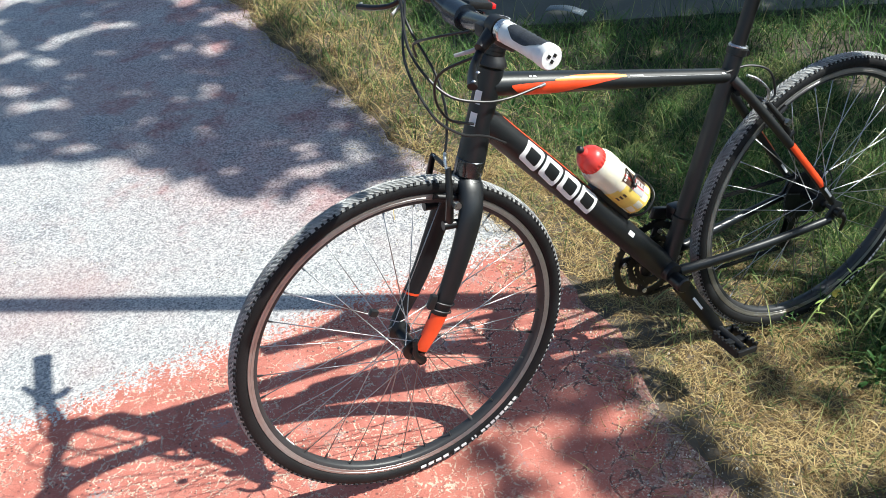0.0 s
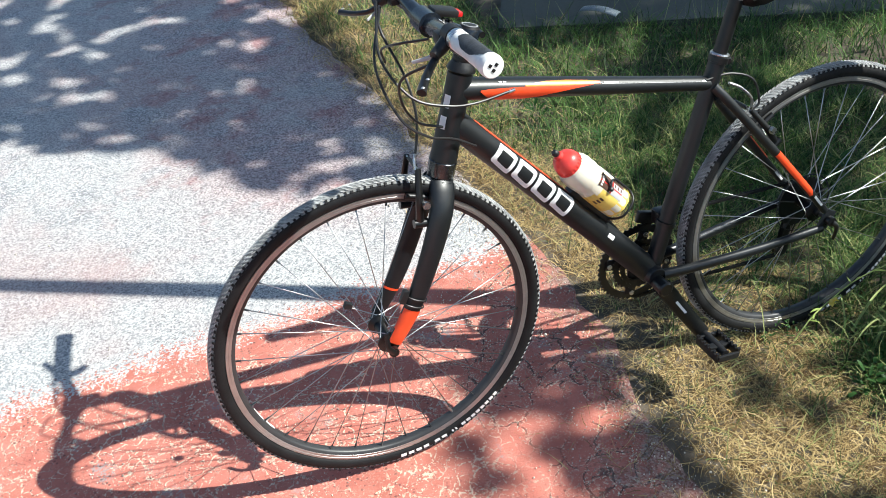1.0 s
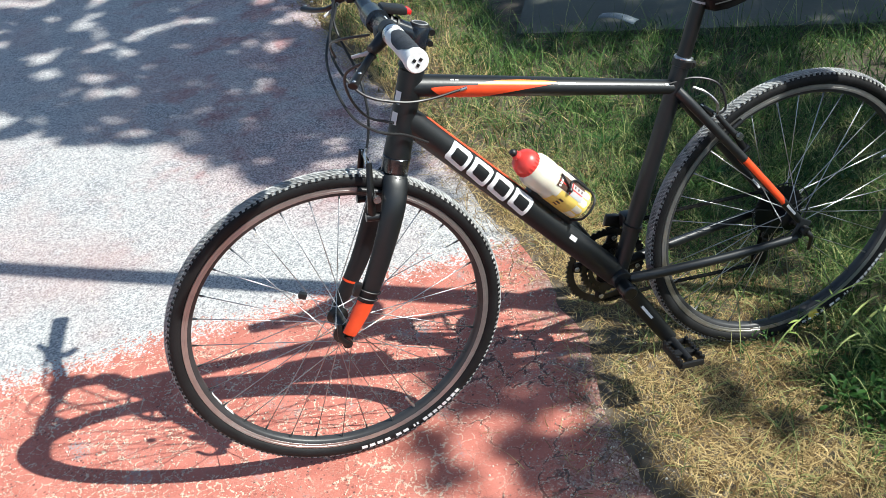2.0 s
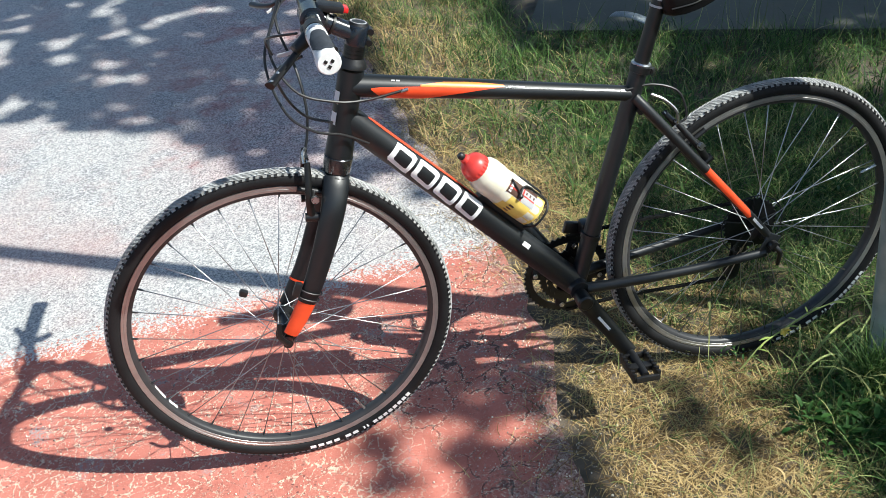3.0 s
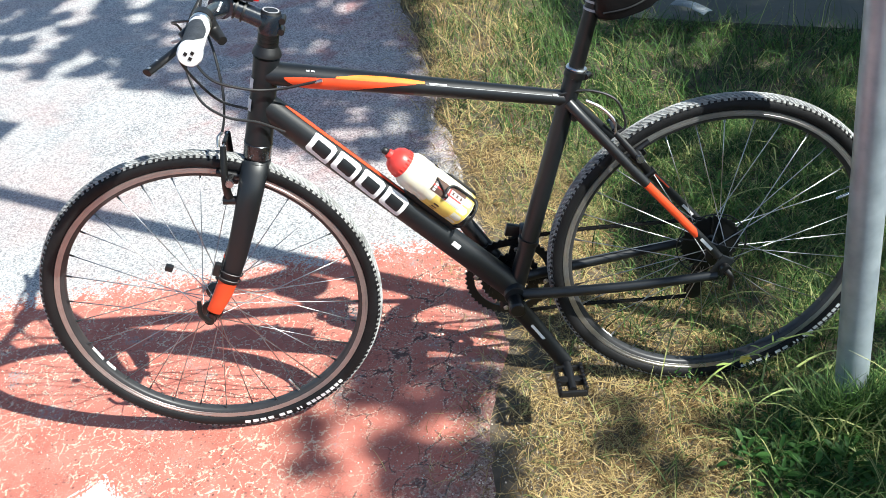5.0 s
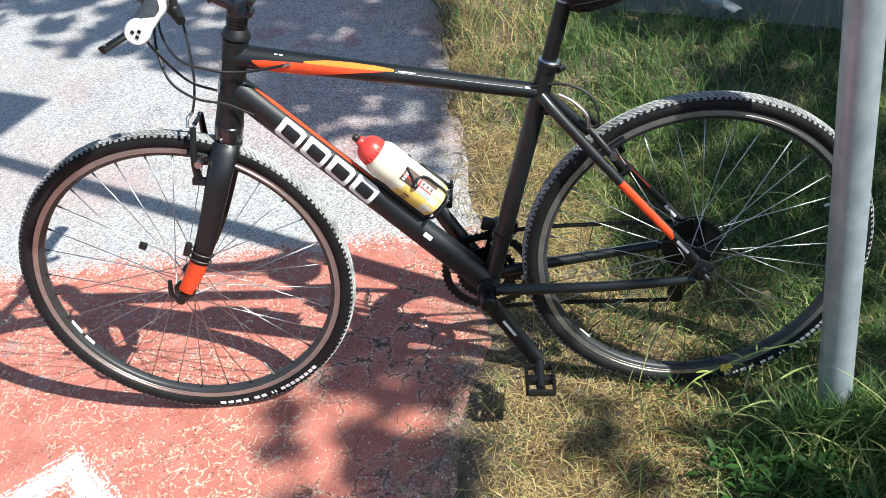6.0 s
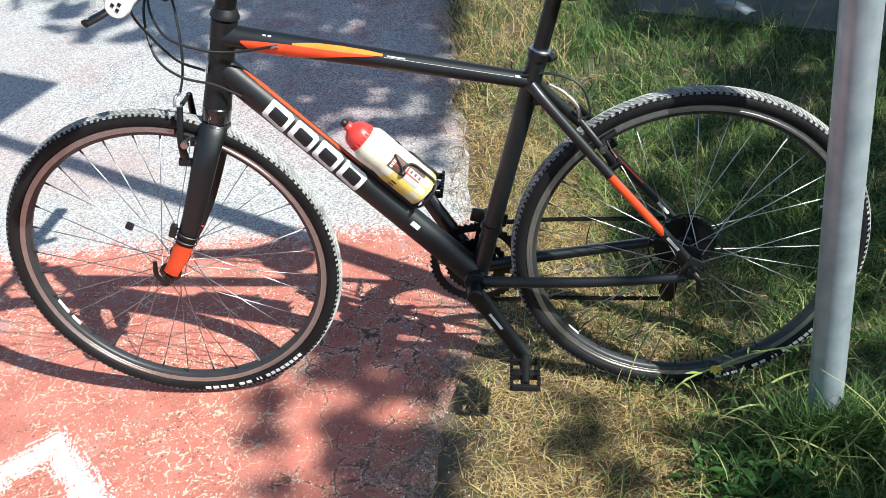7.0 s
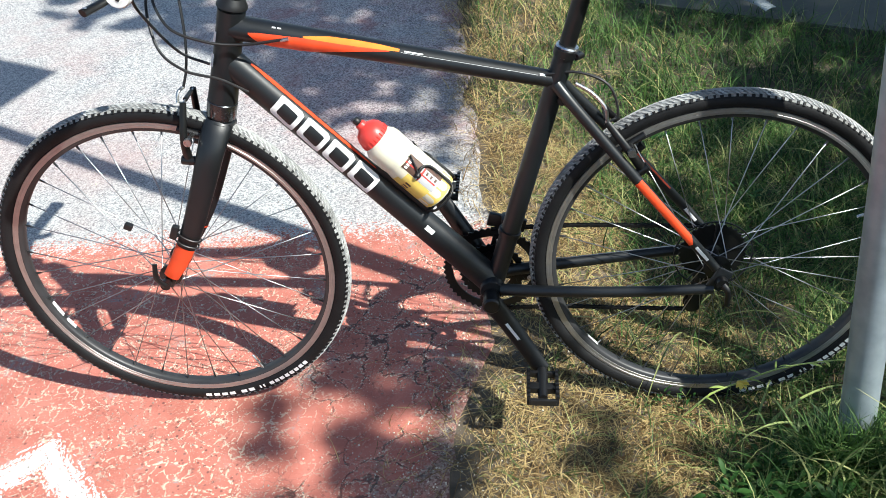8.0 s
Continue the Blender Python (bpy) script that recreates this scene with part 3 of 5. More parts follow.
    blades("yellowing_grass", M_OLIVE, s, (0.06, 0.20), (0.0018, 0.0042), (4, 70), "taller half-dry grass at the foot of the pole", 34, 1.1, 4)
    s = scatter(900, 0.4, 2.4, 0.9, 2.1, lambda x, y: 0.9 if abs((x - 0.70) * 0.461 + (y - 1.80) * 0.887) < 0.05 else 0.0, 8)
    blades("dry_stalks", M_OLIVE, s, (0.16, 0.36), (0.0016, 0.003), (2, 35), "tall thin stalks along the slab", 18, 0.25)


make_grass()


# ---- weeds, straws and loose stones ----
def make_pebbles():
    """Grit and small stones on the path: along its edge, and caught in the net of fine cracks."""
    rng_ = random.Random(8)
    verts, faces = [], []

    def stone(x, y, r):
        b = len(verts)
        z = verge_height(x, y) if x > edge_line(y) else path_height(x, y)
        a = rng_.uniform(0, 6.28)
        for k in range(5):
            q = a + k * 1.2566
            verts.append((x + r * math.cos(q) * rng_.uniform(0.8, 1.3), y + r * math.sin(q) * rng_.uniform(0.8, 1.3), z + 0.0015))
        for k in range(5):
            q = a + 0.3 + k * 1.2566
            verts.append((x + 0.6 * r * math.cos(q), y + 0.6 * r * math.sin(q), z + 0.002 + r * rng_.uniform(0.7, 1.2)))
        for k in range(5):
            j = (k + 1) % 5
            faces.append((b + k, b + j, b + 5 + j, b + 5 + k))
        faces.append((b + 5, b + 6, b + 7, b + 8, b + 9))

    made = 0
    while made < 4600:
        y = rng_.uniform(-0.7, 2.2)
        e = edge_line(y)
        near = 0.16 if y > 0.1 else 0.10
        x = e - abs(rng_.gauss(0, near)) if rng_.random() < 0.75 else rng_.uniform(-1.5, e)
        if x > e - 0.004:
            continue
        if y < 0.12 and rng_.random() < 0.45:
            x = e + rng_.uniform(-0.08, 0.17)
        stone(x, y, rng_.uniform(0.0008, 0.0020) * (1.7 if rng_.random() < 0.08 else 1.0))
        made += 1
    # loose stones on the red lane, in drifts
    made = 0
    while made < 2300:
        x, y = rng_.uniform(-1.5, -0.05), rng_.uniform(-0.75, 0.45)
        if rng_.random() < min(1.0, max(0.05, 0.35 + 1.3 * noise.noise((x * 7.0, y * 7.0, 3.3)))):
            stone(x, y, rng_.uniform(0.0007, 0.0017) * (1.9 if rng_.random() < 0.06 else 1.0))
            made += 1
    me = bpy.data.meshes.new("grit")
    me.from_pydata(verts, [], faces)
    me.materials.append(M_PEBBLE)
    tagged(new("grit", me), "loose pale grit and small stones on the path", "gravel", kind="stuff")


make_pebbles()


def leaf_mesh(bm, root, direction, length, width, bend=0.4, mat_index=0):
    """One broad leaf with a fold along its middle."""
    d = Vector(direction).normalized()
    s = d.cross(Vector((0, 0, 1)))
    if s.length < 0.05:
        s = Vector((1, 0, 0))
    s.normalize()
    up = s.cross(d)
    rows = []
    n = 6
    for k in range(n + 1):
        t = k / n
        w = width * math.sin(math.pi * min(1.0, 0.12 + 0.88 * t)) ** 0.8 * 0.5
        c = Vector(root) + d * length * t - Vector((0, 0, 1)) * bend * length * t * t
        rows.append([bm.verts.new(c - s * w + up * 0.15 * w), bm.verts.new(c - up * 0.1 * w), bm.verts.new(c + s * w + up * 0.15 * w)])
    for a, b in zip(rows, rows[1:]):
        for k in range(2):
            bm.faces.new((a[k], a[k + 1], b[k + 1], b[k])).material_index = mat_index


def weed(x, y, leaves, length, width, seed, rise=(0.5, 1.1), label="small fresh green broad-leaved weed in the verge"):
    rng_ = random.Random(seed)
    z = verge_height(x, y)
    ob = thing("weed_plant", Matrix.Translation((x, y, z)), label, "weed", "weeds in the verge")
    for k in range(leaves):
        a = 2.399 * k + rng_.uniform(-0.3, 0.3)
        el = rng_.uniform(*rise)
        bm = B()
        r = rng_.uniform(0.0, 0.045)
        h = rng_.uniform(0.0, 0.06)
        leaf_mesh(bm, (math.cos(a) * r, math.sin(a) * r, h), (math.cos(a) * math.cos(el), math.sin(a) * math.cos(el), math.sin(el)), length * rng_.uniform(0.6, 1.15), width * rng_.uniform(0.7, 1.2), rng_.uniform(0.2, 0.7))
        part("leaf", bm, M_WEED, ob)
    return ob


WEEDS = [(0.52, -0.30, 16, 0.09, 0.022), (0.60, -0.34, 18, 0.10, 0.024), (0.46, -0.36, 14, 0.08, 0.020), (0.56, -0.42, 16, 0.09, 0.022), (0.66, -0.42, 16, 0.10, 0.024), (0.50, -0.24, 12, 0.07, 0.020), (0.42, -0.28, 14, 0.07, 0.022), (0.47, -0.31, 16, 0.07, 0.024), (0.55, -0.25, 14, 0.07, 0.022), (0.52, -0.37, 16, 0.08, 0.024), (0.58, -0.30, 14, 0.08, 0.024), (0.78, -0.30, 14, 0.10, 0.022), (0.84, -0.12, 14, 0.10, 0.022), (0.62, 0.62, 14, 0.09, 0.020), (0.42, 0.95, 14, 0.10, 0.022), (0.95, 0.45, 14, 0.10, 0.022), (0.30, 1.20, 14, 0.10, 0.020), (0.80, 1.10, 16, 0.11, 0.022), (0.33, -0.06, 12, 0.035, 0.010), (0.37, -0.09, 12, 0.035, 0.010), (0.29, -0.08, 10, 0.030, 0.009)]
for k, (x, y, n_, l_, w_) in enumerate(WEEDS):
    weed(x, y, int(n_ * 1.5), l_ * 0.55, w_ * 0.46, 40 + k)


def arching(name, roots, material, label, seed, length, width, category="grass"):
    """Long single blades that arch over."""
    rng_ = random.Random(seed)
    for x, y, az in roots:
        z = verge_height(x, y)
        ob = thing(name, Matrix.Translation((x, y, z)), label, category, "long arching blades")
        bm = B()
        L_ = rng_.uniform(*length)
        prev = None
        p, a = Vector((0, 0, 0)), rng_.uniform(0.2, 0.5)
        s = Vector((-math.sin(az), math.cos(az), 0))
        n = 12
        for k in range(n + 1):
            t = k / n
            w = rng_.uniform(*width) * (1 - t * 0.9) * 0.5 if k == 0 else prev_w * (1 - 0.06 * k / 3)
            prev_w = w
            ring = [bm.verts.new(p - s * w), bm.verts.new(p + Vector((0, 0, -w * 0.4))), bm.verts.new(p + s * w)]
            if prev:
                for j in range(2):
                    bm.faces.new((prev[j], prev[j + 1], ring[j + 1], ring[j]))
            prev = ring
            a += 2.1 / n * rng_.uniform(0.8, 1.3)
            p = p + Vector((math.cos(az) * math.sin(a), math.sin(az) * math.sin(a), math.cos(a))) * L_ / n
        part("blade", bm, material, ob)


rg = random.Random(77)
arching("grass_blade", [(0.60 + rg.uniform(-0.10, 0.12), -0.16 + rg.uniform(-0.10, 0.06), rg.uniform(0, 6.28)) for k in range(26)], M_WEEDPALE, "long pale green blade arching beside the pole", 5, (0.16, 0.30), (0.005, 0.009))
arching("grass_blade", [(0.30 + rg.uniform(-0.2, 0.8), 0.5 + rg.uniform(-0.45, 0.9), rg.uniform(0, 6.28)) for k in range(30)], M_OLIVE, "long yellowing blade standing above the grass", 6, (0.18, 0.34), (0.004, 0.007))


def creeper():
    """A pale trailing stem with narrow leaves and one yellow flower, lying along the rear tyre."""
    ob = thing("trailing_weed", Matrix.Translation((0.478, -0.068, -0.02)), "pale trailing weed with one yellow flower by the tyre", "weed")
    bm = B()
    pts = [(-0.11, -0.02, -0.02), (-0.06, -0.012, 0.03), (0.0, 0.0, 0.05), (0.08, 0.01, 0.075), (0.17, 0.0, 0.10), (0.25, -0.02, 0.115)]
    sp = spline(pts, 6)
    sweep(bm, sp, [0.0022, 0.0012], 8)
    part("stem", bm, M_WEEDPALE, ob)
    rng_ = random.Random(2)
    for k in range(3, len(sp), 2):
        a = rng_.uniform(0, 6.28)
        bm = B()
        leaf_mesh(bm, sp[k], (math.cos(a), math.sin(a) * 0.6 - 0.3, rng_.uniform(0.1, 0.7)), rng_.uniform(0.02, 0.04), rng_.uniform(0.004, 0.007), 0.3)
        part("leaf", bm, M_WEEDPALE, ob)
    bm = B()
    for k in range(7):
        a = 2 * math.pi * k / 7
        leaf_mesh(bm, (0.0, -0.006, 0.056), (math.cos(a) * 0.8, -0.45, math.sin(a) * 0.8), 0.016, 0.010, 0.1)
    part("flower", bm, M_FLOWER, ob, "pale yellow flower")


creeper()


# ---- bicycle ----
# Its own axes: x to the rear, y to its right, z up; the origin is the bottom bracket.
BIKE = Matrix(((0.99853, -0.00380, 0.05411, 0.0), (0.0, 0.99754, 0.07007, 0.0), (-0.05425, -0.06996, 0.99607, 0.267), (0, 0, 0, 1)))
bike = thing("bicycle", BIKE, "black bicycle with orange accents and white grips, parked upright", "bicycle")
HUB_R, HUB_F = Vector((0.4195, 0, 0.047)), Vector((-0.620, -0.004, 0.047))
HEAD_LOW, HEAD_TOP = Vector((-0.461, 0, 0.396)), Vector((-0.416, 0, 0.556))
HEAD_AX = (HEAD_TOP - HEAD_LOW).normalized()


def tube_part(name, a, b, ra, rb, squash=1.0, seg=24, material=M_BLACK, parent=bike, label=""):
    bm = B()
    a, b = Vector(a), Vector(b)
    sweep(bm, [a + (b - a) * i / 6 for i in range(7)], [ra + (rb - ra) * i / 6 for i in range(7)], seg, squash=squash)
    return part(name, bm, material, parent, label)


def decal(name, a, b, ra, rb, squash, rows, material, parent, label="", off=0.0006):
    """A thin painted patch that hugs a tube. rows: (place along 0..1, angle from, angle to) in turns; 0.25 is the top, 0.5 the left side."""
    bm = B()
    a, b = Vector(a), Vector(b)
    d = (b - a).normalized()
    s = Vector((0, 1, 0)) - d * d.y
    s.normalize()
    w = d.cross(s)
    prev = None
    fine = []
    for (t0, f0, g0), (t1, f1, g1) in zip(rows, rows[1:]):
        for k in range(4):
            q = k / 4
            fine.append((t0 + (t1 - t0) * q, f0 + (f1 - f0) * q, g0 + (g1 - g0) * q))
    fine.append(rows[-1])
    for t, f, g in fine:
        r = ra + (rb - ra) * t + off
        ring = []
        for k in range(9):
            an = 2 * math.pi * (f + (g - f) * k / 8)
            ring.append(bm.verts.new(a + (b - a) * t + s * math.cos(an) * (r * squash) + w * math.sin(an) * r))
        if prev:
            for k in range(8):
                bm.faces.new((prev[k], prev[k + 1], ring[k + 1], ring[k]))
        prev = ring
    return part(name, bm, material, parent, label)


# frame
DT = (Vector((-0.444, 0, 0.474)), Vector((0.004, 0, -0.004)), 0.026, 0.0285, 0.86)
TT = (Vector((-0.405, 0, 0.5235)), Vector((0.118, 0, 0.4175)), 0.0215, 0.0145, 1.1)
ST = (Vector((0.006, 0, 0.0)), Vector((0.134, 0, 0.470)), 0.0185, 0.0172, 1.0)
down_tube = tube_part("down_tube", *DT)
top_tube = tube_part("top_tube", TT[0] - (TT[1] - TT[0]).normalized() * 0.016, *TT[1:])
seat_tube = tube_part("seat_tube", *ST)
bm = B()
sweep(bm, [HEAD_LOW + HEAD_AX * h for h in (0.0, 0.02, 0.08, 0.14, 0.167)], [0.0262, 0.0255, 0.0238, 0.0232, 0.0236], 32)
head_tube = part("head_tube", bm, M_BLACK, bike)
bm = B()
lathe(bm, [(0.021, -0.036), (0.0225, -0.034), (0.0225, 0.034), (0.021, 0.036)], 32)
part("bottom_bracket", bm, M_BLACK, bike)
# red stripe along the upper edge, and the block lettering of the maker, as plain blocks
decal("red_stripe", *DT, [(0.06, 0.27, 0.30), (0.12, 0.240, 0.312), (0.40, 0.255, 0.305), (0.50, 0.28, 0.295)], M_ORANGE, down_tube, "orange-red stripe")
for k in range(4):
    t0 = 0.172 + k * 0.090
    decal("logo_block", *DT, [(t0, 0.350, 0.555), (t0 + 0.007, 0.340, 0.590), (t0 + 0.068, 0.345, 0.612), (t0 + 0.080, 0.375, 0.605)], M_GLOSSW, down_tube, "white block of the frame logo")
    decal("logo_slot", *DT, [(t0 + 0.016, 0.405, 0.520), (t0 + 0.022, 0.400, 0.540), (t0 + 0.062, 0.410, 0.555), (t0 + 0.067, 0.420, 0.545)], M_BLACK, down_tube, "dark slot in the logo block", 0.0011)
decal("small_mark", *DT, [(0.712, 0.42, 0.475), (0.742, 0.42, 0.475)], M_GLOSSW, down_tube, "small white model mark")
decal("orange_flash", *TT, [(0.030, 0.47, 0.49), (0.06, 0.455, 0.58), (0.11, 0.445, 0.67), (0.20, 0.43, 0.66), (0.30, 0.43, 0.55), (0.40, 0.42, 0.47), (0.47, 0.41, 0.42)], M_ORANGE, top_tube, "orange-red flash")
decal("amber_flash", *TT, [(0.20, 0.405, 0.43), (0.28, 0.35, 0.43), (0.36, 0.335, 0.43), (0.44, 0.34, 0.42), (0.50, 0.36, 0.40)], M_AMBER, top_tube, "amber flash")
decal("model_mark", *TT, [(0.515, 0.375, 0.395), (0.575, 0.375, 0.395)], M_GLOSSW, top_tube, "small white bars of lettering")
for t0 in (0.100, 0.117):
    decal("size_mark", *TT, [(t0, 0.345, 0.368), (t0 + 0.012, 0.345, 0.368)], M_GREYDEC, top_tube, "small grey mark")
for h in (0.065, 0.105):
    decal("head_badge", HEAD_LOW, HEAD_TOP, 0.026, 0.0235, 1.0, [(h / 0.167, 0.29, 0.375), ((h + 0.024) / 0.167, 0.29, 0.375)], M_GLOSSW, head_tube, "white piece of the head badge", 0.0009)

STAY = []
for side in (-1, 1):
    bm = B()
    pts = [(0.118, 0.014 * side, 0.415), (0.150, 0.030 * side, 0.378), (0.259, 0.056 * side, 0.250), (0.362, 0.066 * side, 0.128), (0.408, 0.068 * side, 0.072)]
    sweep(bm, spline(pts, 4), [0.0105, 0.0085], 16, squash=0.9)
    stay = part("seatstay", bm, M_BLACK, bike)
    STAY.append(stay)
    a, b = Vector(pts[2]), Vector(pts[3])
    decal("orange_sleeve", a, b, 0.0098, 0.0092, 0.95, [(0.0, 0.35, 0.62), (0.90, 0.35, 0.62), (0.99, 0.50, 0.64)] if side < 0 else [(0.0, 0.36, 0.42), (0.70, 0.36, 0.42)], M_ORANGE, stay, "orange-red sleeve")
    decal("white_mark", b, Vector(pts[4]), 0.0090, 0.0086, 0.95, [(0.10, 0.44, 0.54), (0.60, 0.44, 0.54)], M_GLOSSW, stay, "small white mark")
    bm = B()
    sweep(bm, spline([(0.018, 0.030 * side, 0.0), (0.10, 0.042 * side, 0.004), (0.25, 0.058 * side, 0.013), (0.408, 0.068 * side, 0.026)], 4), [0.0128, 0.0100], 16, squash=0.85)
    part("chainstay", bm, M_BLACK, bike)
    bm = B()
    box(bm, (0.030, 0.006, 0.046), Matrix.Translation((0.417, 0.068 * side, 0.048)) @ Matrix.Rotation(0.5, 4, "Y"), 0.0025)
    part("dropout", bm, M_BLACK, bike)
bm = B()
sweep(bm, [(0.128, -0.026, 0.388), (0.132, 0.0, 0.390), (0.128, 0.026, 0.388)], 0.008, 12, up=(0, 0, 1))
part("stay_bridge", bm, M_BLACK, bike)


# fork and steering
def fork_leg(side):
    y = side
    bm = B()
    pts = [(-0.4735, 0.014 * y, 0.355), (-0.479, 0.028 * y, 0.340), (-0.490, 0.044 * y, 0.308), (-0.512, 0.051 * y, 0.250), (-0.548, 0.053 * y, 0.165), (-0.583, 0.054 * y, 0.100), (-0.612, 0.054 * y, 0.056)]
    sp = spline(pts, 5)
    n = len(sp)
    rad = [0.0262 - 0.0115 * (i / (n - 1)) ** 1.5 for i in range(n)]
    sweep(bm, sp, rad, 20, squash=0.56)
    leg = part("fork_leg", bm, M_BLACK, bike)
    bm = B()
    sweep(bm, sp[-8:], [r + 0.0007 for r in rad[-8:]], 20, squash=0.58, caps=False)
    bm.normal_update()
    inner = [f for f in bm.faces if (f.calc_center_median().y - sp[-4].y) * y < 0.0015]
    bmesh.ops.delete(bm, geom=inner, context="FACES")
    if y > 0:
        bm.free()
        bm = B()
        sweep(bm, [sp[-7], sp[-7].lerp(sp[-6], 0.4)], [rad[-7] + 0.0007] * 2, 20, squash=0.58, caps=False)
        part("orange_ring", bm, M_ORANGE, leg, "thin orange-red ring")
    else:
        part("orange_tip", bm, M_ORANGE, leg, "orange-red painted outer side of the fork tip")
    bm = B()
    box(bm, (0.022, 0.008, 0.030), Matrix.Translation((-0.616, 0.054 * y, 0.047)) @ Matrix.Rotation(0.55, 4, "Y"), 0.003)
    part("fork_end", bm, M_BLKMET, leg)
    return leg


for side in (-1, 1):
    fork_leg(side)
bm = B()
sweep(bm, [HEAD_LOW + HEAD_AX * h for h in (-0.035, -0.037, -0.050, -0.062, -0.070)], [0.0245, 0.0262, 0.0262, 0.0245, 0.019], 28, squash=1.12)
part("fork_crown", bm, M_BLACK, bike)
bm = B()
sweep(bm, [HEAD_LOW + HEAD_AX * h for h in (-0.034, -0.030, -0.002, 0.0)], [0.024, 0.0262, 0.0268, 0.025], 32)
part("lower_headset", bm, M_GLOSS, bike, "gloss black lower headset cup")
bm = B()
sweep(bm, [HEAD_TOP + HEAD_AX * h for h in (0.006, 0.009, 0.015, 0.0235)], [0.0262, 0.0262, 0.0235, 0.0192], 32)
part("headset_cover", bm, M_PLAST, bike)
for k in range(3):
    bm = B()
    sweep(bm, [HEAD_TOP + HEAD_AX * (0.0245 + 0.0075 * k), HEAD_TOP + HEAD_AX * (0.0315 + 0.0075 * k)], 0.0188, 28)
    part("spacer", bm, M_BLKMET, bike)
STEM = HEAD_TOP + HEAD_AX * 0.064
bm = B()
sweep(bm, [HEAD_TOP + HEAD_AX * h for h in (0.046, 0.049, 0.079, 0.082)], [0.0185, 0.020, 0.020, 0.0185], 28)
CLAMP = Vector((-0.472, 0, 0.661))
sweep(bm, [STEM, STEM + (CLAMP - STEM) * 0.85], [0.0165, 0.0155], 20, squash=0.95)
sweep(bm, [CLAMP + Vector((0, -0.023, 0)), CLAMP + Vector((0, 0.023, 0))], 0.0215, 24, up=(0, 0, 1))
stem = part("stem", bm, M_BARP, bike)
bm = B()
sweep(bm, [HEAD_TOP + HEAD_AX * 0.0822, HEAD_TOP + HEAD_AX * 0.0865], [0.0185, 0.0165], 28)
part("stem_cap", bm, M_PLAST, stem, "black round cap with a grey ring")
bm = B()
lathe(bm, [(0.0125, 0.0), (0.0145, 0.0), (0.0145, 0.0007), (0.0125, 0.0007)], 28, axis=HEAD_AX, origin=HEAD_TOP + HEAD_AX * 0.0865, closed=True)
part("cap_ring", bm, M_GREYDEC, stem)
for h in (0.053, 0.073):
    bm = B()
    c = HEAD_TOP + HEAD_AX * h + Vector((0.021, 0, -0.005))
    sweep(bm, [c + Vector((0, -0.013, 0)), c + Vector((0, 0.013, 0))], 0.0058, 12, up=(0, 0, 1))
    part("clamp_bolt", bm, M_BLKMET, stem)

# handlebar: rises a little from the clamp and sweeps back to the grips
BAR = spline([CLAMP + Vector(v) for v in ((-0.004, -0.284, 0.018), (-0.008, -0.18, 0.020), (-0.006, -0.10, 0.014), (0, -0.03, 0), (0, 0.03, 0), (-0.006, 0.10, 0.014), (-0.008, 0.18, 0.020), (-0.004, 0.284, 0.018))], 6)
bm = B()
n = len(BAR)
sweep(bm, BAR, [0.0112 + 0.0043 * math.exp(-((p.y / 0.075) ** 4)) for p in BAR], 18, up=(0, 0, 1))
bar = part("handlebar", bm, M_BARP, bike, "gloss blue-black handlebar")
bm = B()
for k, w_ in enumerate((0.010, 0.008, 0.006, 0.010)):
    box(bm, (0.0035, w_, 0.0006), Matrix.Translation(CLAMP + Vector((0.0082, -0.050 - 0.012 * k, 0.0150))) @ Matrix.Rotation(0.6, 4, "Y"))
part("bar_mark", bm, M_GLOSSW, bar, "white bars of small lettering")
decal("pin_stripe", *TT, [(0.505, 0.405, 0.412), (0.94, 0.405, 0.412)], M_GREYDEC, top_tube, "fine pale stripe")
decal("end_mark", *TT, [(0.945, 0.37, 0.41), (0.965, 0.37, 0.41)], M_GLOSSW, top_tube, "small white mark")


